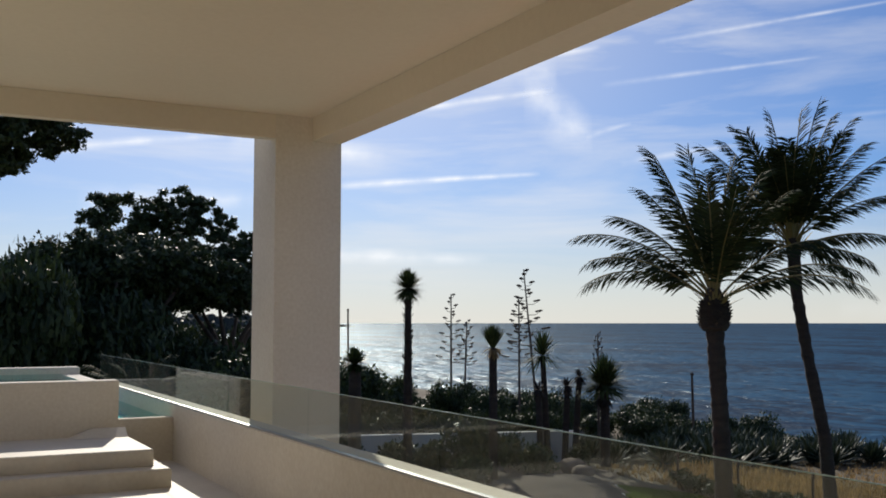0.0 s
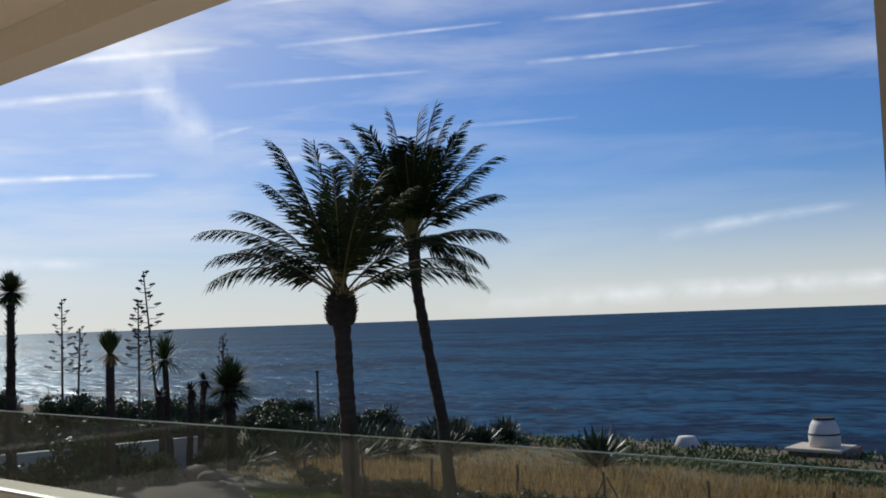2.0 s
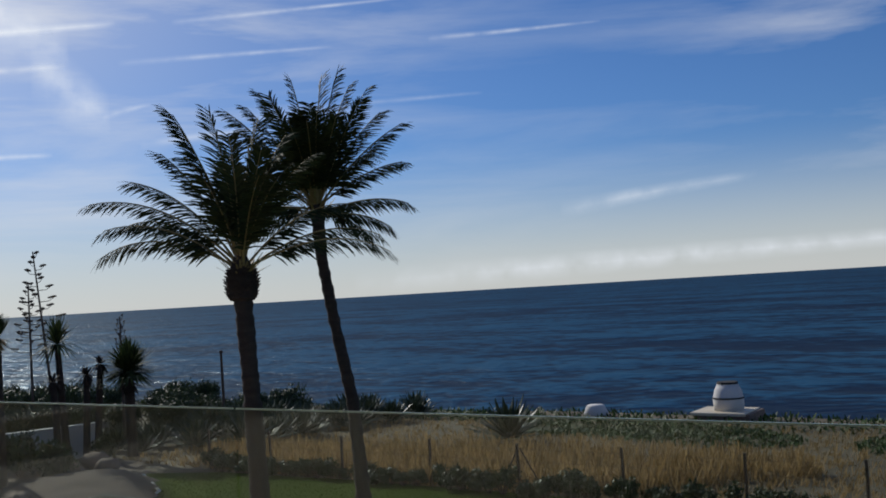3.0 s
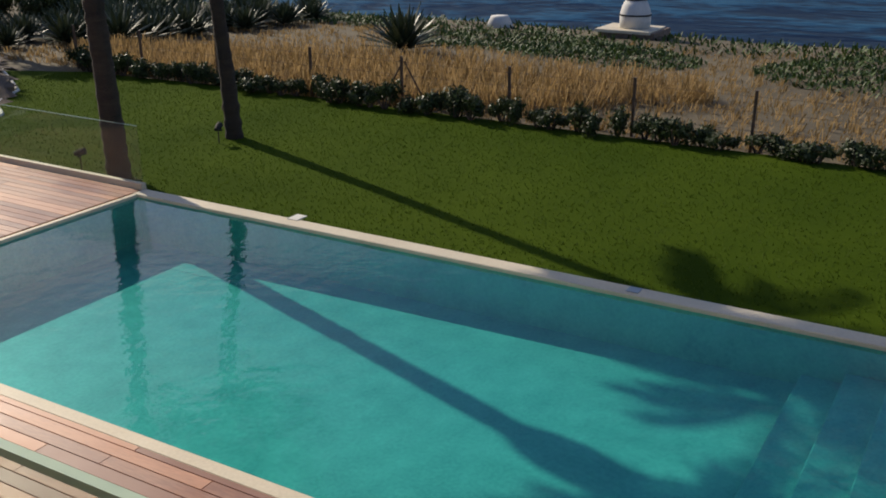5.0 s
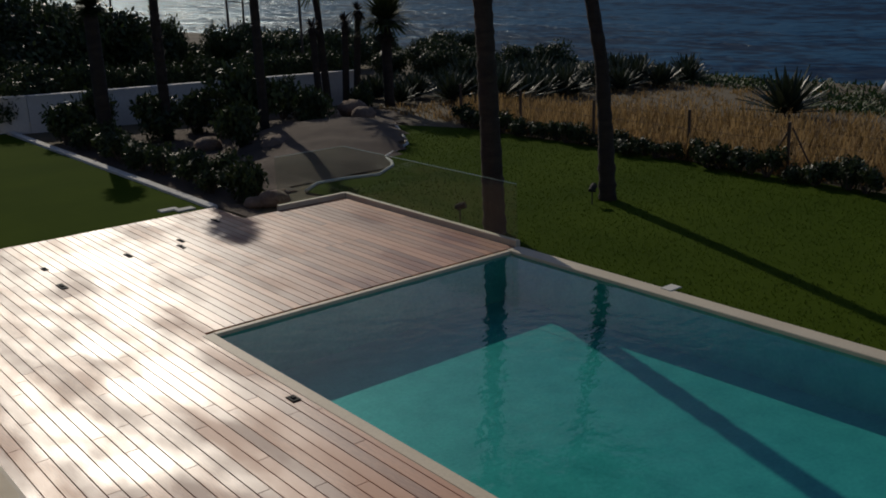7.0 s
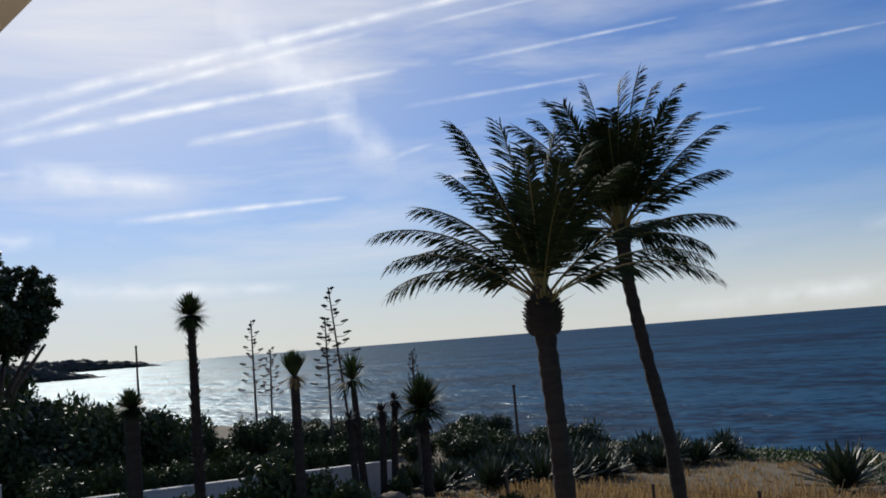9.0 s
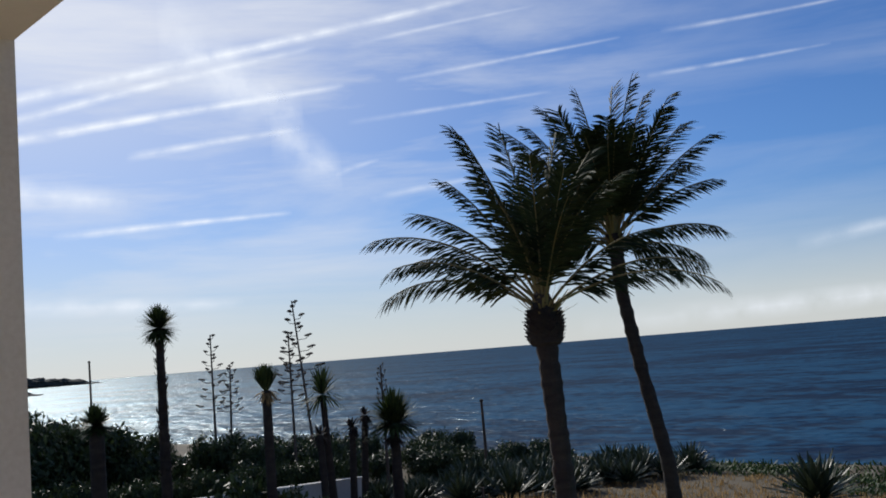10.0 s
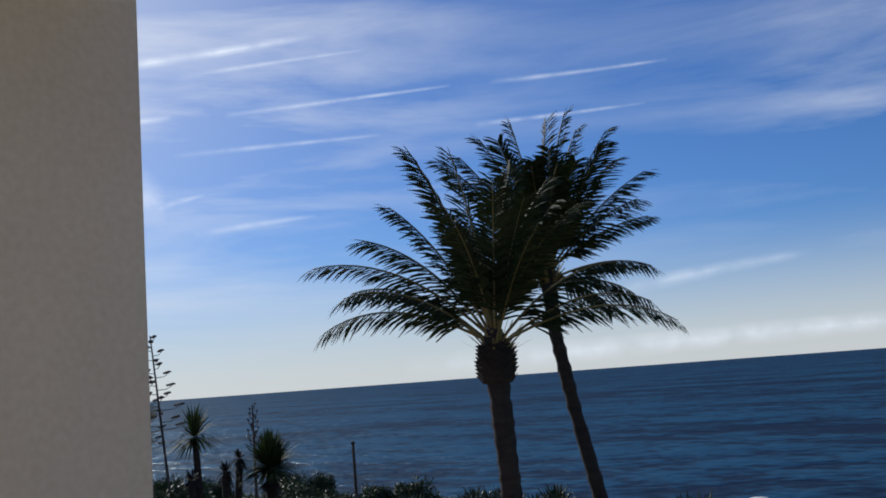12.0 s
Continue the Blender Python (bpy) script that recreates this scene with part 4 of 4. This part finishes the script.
garden_wall("wall_lawn", [(-4, 30.9), (9.75, 30.75)], 1.84, "taller white garden wall behind the lawn")
for x in (7.5, 8.0, 8.75, 9.15, 9.6):
    v = thing("wall_vine", (x, 30.6, LAWN), "thin dark climbing plant against the white wall", "climbing plant", "wall climbers")
    g = Geo()
    for k in range(7):
        leaf_cloud(g, (rng.uniform(-0.05, 0.05), 0.02, 0.15 + 0.21 * k), (0.10, 0.06, 0.16), 40, 0.05, rng, 0.2)
    part("foliage", g, M_LEAF, v)
    part("stem", Geo().tube([(0, 0.02, -0.04), (0.02, 0.04, 0.8), (0, 0.03, 1.5)], [0.02, 0.016, 0.008], 5), M_BARK, v)
for i in range(13):
    setting("kerb", Geo().box(10.66, 18.45 + i, LAWN - 0.03, 10.84, 19.44 + i, LAWN + 0.055, 0.01), M_KERB, "white stone kerb between lawn and bed", "kerb")
g = Geo()
n = 26
for j in range(n + 1):
    for i in range(n + 1):
        x, y = 10.9 + 9.6 * i / n, 17.35 + 10.9 * j / n
        z = -3.285 + 0.45 * max(0, 1 - ((x - 16.6) / 2.6) ** 2 - ((y - 23.0) / 2.8) ** 2) ** 0.8 if inside(x, y, [(16.6, 23.0, 2.6, 2.8)]) else -3.285
        z += 0.3 * max(0, 1 - ((x - 14.4) / 1.9) ** 2 - ((y - 20.6) / 1.6) ** 2) if inside(x, y, [(14.4, 20.6, 1.9, 1.6)]) else 0
        g.v.append((x, y, z + 0.02 + 0.03 * noise.noise(Vector((x, y, 1)))))
for j in range(n):
    for i in range(n):
        a = j * (n + 1) + i
        x, y = g.v[a][0] + 0.18, g.v[a][1] + 0.2
        if y < 18.4 and x > 11.2 or (x > 12.9 and y < 18.9) or (x > 15.6 and y < 18.9 + (x - 15.6) * 1.35) or (x > 18.3 and y < 23.5):
            continue
        g.f.append((a, a + 1, a + n + 2, a + n + 1))
setting("gravel_bed", g, M_GRAVEL, "mounded brown gravel planting bed", "gravel bed", smooth=True)
edge = [(12.75, 18.32), (13.27, 18.75), (13.9, 18.72), (14.66, 18.47), (15.45, 19.02), (15.7, 19.42), (15.9, 19.97), (17.3, 20.92), (18.2, 22.42), (18.9, 23.62)]
g = Geo().tube([(x, y, LAWN + 0.012) for x, y in edge], [0.04] * len(edge), 6)
setting("trim_bed_edge", g, M_KERB, "thin pale edging strip round the gravel bed", "edging", smooth=True)
for x, y, r in ((11.75, 17.9, 0.26), (11.4, 18.0, 0.18), (17.8, 25.4, 0.42), (15.0, 25.6, 0.5), (14.7, 22.9, 0.35), (18.9, 25.2, 0.35), (13.6, 24.4, 0.3), (12.2, 18.35, 0.14), (16.0, 21.3, 0.28), (19.2, 26.2, 0.4)):
    tagged(part("rock", Geo().blob((x, y, LAWN + r * 0.3), (r * 1.2, r, r * 0.75), rng, 10, 7, 0.16), M_ROCK, smooth=True), "rounded brown garden boulder in the gravel bed", "rock", "bed rocks")


# ---- lawn fittings ----
def spotlight(x, y, turn):
    s = thing("garden_spotlight", (x, y, LAWN - 0.02), "small black garden spotlight on a spike in the grass", "spotlight", "garden spotlights", turn)
    part("spike", Geo().tube([(0, 0, 0), (0, 0, 0.28)], [0.012, 0.012], 6), M_DARK, s)
    part("head", Geo().tube([(-0.09, 0, 0.30), (0.02, 0, 0.33), (0.10, 0, 0.355)], [0.035, 0.06, 0.062], 12), M_DARK, s)
    part("bracket", Geo().box(-0.02, -0.07, 0.26, 0.02, 0.07, 0.29), M_DARK, s)


spotlight(15.86, 13.35, 20)
spotlight(13.33, 14.12, 300)
part_lid = tagged(part("skimmer_lid", Geo().box(12.86, 9.14, DECK + 0.008, 13.10, 9.32, DECK + 0.022, 0.006), M_KERB), "square pale skimmer lid on the coping", "skimmer lid")
tagged(part("inlet_lid", Geo().box(12.74, 4.05, DECK + 0.012, 12.90, 4.2, DECK + 0.02, 0.003), M_METAL), "small round-edged inlet lid in the coping", "inlet lid")
for x, y in ((10.3, 18.75), (10.05, 18.95)):
    tagged(part("stone_slab", Geo().box(x - 0.18, y - 0.1, LAWN, x + 0.18, y + 0.1, LAWN + 0.03, 0.008), M_KERB), "loose pale stone slab on the lawn's edge", "stone slab", "loose slabs")
# small near-black flat strips on the boards, each with a raised middle
for x, y, a, b in ((10.25, 17.35, 0.03, 0.15), (9.2, 16.55, 0.03, 0.11), (9.05, 16.2, 0.03, 0.13), (8.2, 16.35, 0.035, 0.12), (6.85, 15.5, 0.05, 0.14), (6.95, 16.6, 0.04, 0.09), (7.35, 9.75, 0.05, 0.08)):
    tagged(part("deck_bracket", Geo().box(x - a, y - b, DECK + 0.002, x + a, y + b, DECK + 0.014, 0.003).box(x - a * 0.4, y - b * 0.3, DECK + 0.013, x + a * 0.4, y + b * 0.3, DECK + 0.03, 0.003), M_DARK), "small dark flat strip on the deck", "bracket", "loose brackets")


# ---- deck glass fence ----
def deck_panel(ax, ay, bx, by):
    d = Vector((bx - ax, by - ay, 0))
    L = d.length
    t = thing("glass_screen", (ax, ay, DECK), "low frameless glass screen along the deck's edge", "glass screen", "deck screens", math.degrees(math.atan2(d.y, d.x)))
    p = part("pane", Geo().box(0.01, -0.006, 0.05, L - 0.01, 0.006, 1.0), M_GLASS, t)
    p.visible_shadow = False
    part("channel", Geo().box(0, -0.045, -0.02, L, 0.045, 0.09, 0.008), M_COPING, t, "pale stone base channel")
    part("edge", Geo().box(0.01, -0.0065, 1.0, L - 0.01, 0.0065, 1.004), M_GLASS_EDGE, t)


deck_panel(11.46, 17.2, 12.95, 17.16)
for y0, y1 in ((17.16, 15.6), (15.6, 13.9), (13.9, 12.24)):
    deck_panel(12.95, y0, 12.95, y1)

# ---- plunge pool and low platform on the terrace ----
setting("platform_lower", Geo().box(-3.4, 8.50, FLOOR, 2.21, 10.0, FLOOR + 0.165, 0.012), M_STONE, "low pale stone platform slab", "platform")
setting("platform_upper", Geo().box(-3.4, 8.72, FLOOR + 0.167, 2.10, 10.0, FLOOR + 0.315, 0.012), M_STONE, "upper pale stone platform slab", "platform")
setting("platform_block", Geo().face((1.55, 9.8, FLOOR + 0.317), (2.08, 9.8, FLOOR + 0.317), (2.08, 9.95, FLOOR + 0.40), (1.75, 9.95, FLOOR + 0.40)).face((1.55, 9.8, FLOOR + 0.317), (1.75, 9.95, FLOOR + 0.40), (1.55, 9.99, FLOOR + 0.317)), M_STONE, "small chamfered stone edge", "platform")
g = Geo().box(-3.4, 10.0, FLOOR, 2.02, 10.22, 0.99, 0.01).box(1.80, 10.22, FLOOR, 2.02, 12.6, 0.93, 0.01).box(-3.4, 12.6, FLOOR, 2.02, 12.85, 1.02, 0.01)
setting("plunge_pool_wall", g, M_PLASTER, "white rendered wall of a raised plunge pool", "plunge pool")
setting("plunge_pool_water", Geo().face((-3.4, 10.22, 0.94), (1.80, 10.22, 0.94), (1.80, 12.6, 0.94), (-3.4, 12.6, 0.94)), M_WATER, "clear water in the raised plunge pool", "pool water")
setting("plunge_pool_floor", Geo().box(-3.4, 10.22, FLOOR, 1.80, 12.6, 0.35), M_POOL, "turquoise mosaic plunge pool floor", "plunge pool")
g = Geo().box(2.024, 10.2, FLOOR, WALL_X - 0.002, 10.32, 0.58, 0.008)
setting("overflow_wall", g, M_PLASTER, "white rendered edge of the overflow basin", "plunge pool")
setting("overflow_floor", Geo().box(2.024, 10.32, FLOOR, WALL_X - 0.002, 14.9, 0.42), M_POOL, "turquoise overflow basin floor", "plunge pool")
setting("overflow_water", Geo().face((2.024, 10.32, 0.54), (WALL_X - 0.002, 10.32, 0.54), (WALL_X - 0.002, 14.9, 0.54), (2.024, 14.9, 0.54)), M_WATER, "clear water in the overflow basin", "pool water")

# ---- far shore ----
M_FAR = surface("far_headland", (0.03, 0.035, 0.03), (0.07, 0.075, 0.06), 0.95, 0.01, 0.05, 0.0)
g = Geo()
for az0, az1, dist, h in ((5.0, 19.6, 620, 7.5), (14.0, 22.6, 1500, 11.0)):
    n = 46
    for i in range(n):
        s = i / (n - 1)
        a = radians(az0 + (az1 - az0) * s)
        top = h * (1 - s ** 5) * rng.uniform(0.75, 1.25) + 0.6
        g.blob((math.sin(a) * dist, math.cos(a) * dist, SEA + top * 0.4), (dist * 0.012, dist * 0.012, top), rng, 9, 6, 0.28)
setting("backdrop_headland", g, M_FAR, "dark wooded headland far along the coast", "headland")

# ---- contrails and thin cloud high above the sea ----
M_TRAIL = bpy.data.materials.new("contrail_ice")
M_TRAIL.use_nodes = True
tn, tl = M_TRAIL.node_tree.nodes, M_TRAIL.node_tree.links
tn.remove(tn["Principled BSDF"])
t_em, t_tr, t_mx = tn.new("ShaderNodeEmission"), tn.new("ShaderNodeBsdfTransparent"), tn.new("ShaderNodeMixShader")
t_em.inputs["Color"].default_value, t_em.inputs["Strength"].default_value = (0.95, 0.97, 1.0, 1), 1.25
t_uv, t_sep, t_nz = tn.new("ShaderNodeTexCoord"), tn.new("ShaderNodeSeparateXYZ"), tn.new("ShaderNodeTexNoise")
t_nz.inputs["Scale"].default_value, t_nz.inputs["Detail"].default_value = 0.012, 5
tl.new(t_uv.outputs["UV"], t_sep.inputs[0])
tl.new(t_uv.outputs["Object"], t_nz.inputs["Vector"])


def tmath(op, a, b):
    m = tn.new("ShaderNodeMath")
    m.operation = op
    for k, q in enumerate((a, b)):
        if isinstance(q, (int, float)):
            m.inputs[k].default_value = q
        else:
            tl.new(q, m.inputs[k])
    return m.outputs[0]


across = tmath("SUBTRACT", 1.0, tmath("ABSOLUTE", tmath("SUBTRACT", tmath("MULTIPLY", t_sep.outputs["Y"], 2.0), 1.0), 0))
along = tmath("MULTIPLY", tmath("MULTIPLY", t_sep.outputs["X"], tmath("SUBTRACT", 1.0, t_sep.outputs["X"])), 4.0)
grain = tmath("MULTIPLY_ADD", t_nz.outputs["Fac"], 2.6)
grain.node.inputs[2].default_value = -0.55
fade = tmath("MULTIPLY", tmath("POWER", across, 1.2), tmath("POWER", along, 0.6))
alpha = tmath("MULTIPLY", fade, grain)
alpha.node.use_clamp = True
t_at = tn.new("ShaderNodeObjectInfo")
final = tmath("MULTIPLY", alpha, t_at.outputs["Alpha"])
tl.new(final, t_mx.inputs[0])
tl.new(t_tr.outputs[0], t_mx.inputs[1])
tl.new(t_em.outputs[0], t_mx.inputs[2])
tl.new(t_mx.outputs[0], tn["Material Output"].inputs["Surface"])


def sky_dir(az, el):
    return Vector((math.sin(radians(az)) * math.cos(radians(el)), math.cos(radians(az)) * math.cos(radians(el)), math.sin(radians(el))))


def contrail(az0, el0, az1, el1, width, strength, label="thin white vapour trail in the blue sky", name="contrail"):
    far = 3000.0
    me = bpy.data.meshes.new(name)
    n = 12
    vs, fs, uvs = [], [], []
    for i in range(n + 1):
        s = i / n
        c = sky_dir(az0 + (az1 - az0) * s, el0 + (el1 - el0) * s + 0.35 * math.sin(math.pi * s) * (el1 - el0) / 4)
        up = Vector((0, 0, 1)) - c * c.z
        w = width * (1.25 - 0.6 * s) / 2
        for q in (-1, 1):
            vs.append(tuple((c + up.normalized() * q * radians(w)) * far))
            uvs.append((s, 0.5 + 0.5 * q))
    for i in range(n):
        fs.append((2 * i, 2 * i + 2, 2 * i + 3, 2 * i + 1))
    me.from_pydata(vs, [], fs)
    layer = me.uv_layers.new(name="UVMap")
    for lp in me.loops:
        layer.data[lp.index].uv = uvs[lp.vertex_index]
    me.materials.append(M_TRAIL)
    ob = new(name, me)
    ob.color = (1, 1, 1, strength)
    ob.visible_shadow = False
    tagged(ob, label, "vapour trail" if name == "contrail" else "cloud", "sky trails", "structure")


for row in ((14, 13.6, 46, 19.9, 0.85, 1.0), (14, 12.2, 36, 17.7, 0.7, 0.9), (14, 11.8, 37.5, 15.5, 0.75, 1.0), (25, 11.9, 34.8, 13.2, 0.6, 0.7), (38, 17.7, 49, 19.0, 0.35, 0.6),
            (40.5, 15.6, 53.8, 16.7, 0.35, 0.75), (37.5, 13.4, 49.5, 14.2, 0.4, 0.55), (56, 16.7, 66.5, 16.8, 0.35, 0.6), (55, 14.4, 65, 14.6, 0.35, 0.7), (21, 7.7, 34, 8.5, 0.55, 0.8),
            (38.5, 9.0, 45.5, 9.8, 0.5, 0.6), (36.6, 10.5, 39.2, 11.2, 0.5, 0.7), (5, 9.0, 17, 10.6, 0.7, 0.6), (49, 10.9, 58, 11.2, 0.4, 0.35)):
    contrail(*row[:5], row[5] * (0.6 if row[0] > 36 else 1.0))
for row in ((16, 10.4, 25, 9.6, 2.2, 0.6), (17, 4.1, 31, 3.6, 1.3, 0.55), (33, 13.6, 37, 10.6, 4.5, 0.45), (27, 19, 35, 14, 6.0, 0.55), (50, 0.75, 88, 1.6, 1.5, 0.55), (62, 4.2, 73, 5.4, 1.0, 0.35), (8, 6.5, 18, 7.0, 2.0, 0.5), (4, 3.2, 19, 4.6, 1.6, 0.5)):
    contrail(*row, "soft wispy high cloud", "cloud_wisp")

# ---- deck boards, last ----
PITCH = 0.144


def deck_runs(x):
    if x < 7.46:
        return (-6.0, 18.36)
    return (12.24, 18.36) if x < 10.6 else (12.24, 17.15)


setting("deck_base", Geo().box(4.07, -6, -3.28, 7.45, 18.34, DECK - 0.03).box(7.45, 12.23, -3.28, 10.66, 18.34, DECK - 0.03).box(10.66, 12.23, -3.28, 12.9, 17.14, DECK - 0.03), M_SUBFLOOR, "dark gaps under the deck boards", "deck")
deck = tagged(new("wooden_deck"), "reddish hardwood boarded pool deck, glossy in the sun", "deck", kind="structure")
deck.matrix_basis = pose(0, 0, DECK)
BOARDS = {}
for L in (1.6, 2.2, 2.8, 3.4):
    g = Geo().box(0.004, 0.002, -0.024, PITCH - 0.003, L - 0.002, 0, 0.003)
    BOARDS[L] = g.data("board", M_WOOD)
x = 5.52 - 10 * PITCH
while x < 12.86:
    y, end = deck_runs(x)
    y = max(y, 6.4 if x < 5.5 else 1.0) - rng.uniform(0, 1.2) * (y < 0)
    while y < end - 0.05:
        L = rng.choice((2.2, 2.8, 3.4))
        if y + L > end - 0.5:
            L = round(end - y, 1)
        if L not in BOARDS:
            BOARDS[L] = Geo().box(0.004, 0.002, -0.024, PITCH - 0.003, L - 0.002, 0, 0.003).data("board", M_WOOD)
        b = new("board", BOARDS[L])
        b.parent = deck
        b.location = (x, y, 0)
        y += L
    x += PITCH
rest = Geo()
for i in range(13):
    rest.box(5.524 + PITCH * i, -6.0, DECK - 0.024, 5.52 + PITCH * (i + 1) - 0.003, -0.25, DECK, 0.003)
for i in range(10):
    rest.box(5.524 - PITCH * (i + 1), -6.0, DECK - 0.024, 5.517 - PITCH * i, 5.15, DECK, 0.003)
tagged(part("board_rest", rest, M_WOODREST), "remaining hardwood deck boards near the house", "deck", kind="stuff")
setting("paving_house", Geo().box(2.87, -7, -3.29, 3.90, 18.36, DECK - 0.03, 0.005), M_STONE, "pale stone paving beside the house", "paving")
setting("trim_deck_edge", Geo().box(3.91, -7, -3.29, 4.065, 18.36, DECK + 0.003, 0.008), M_KERB, "pale stone border strip along the deck", "edging")
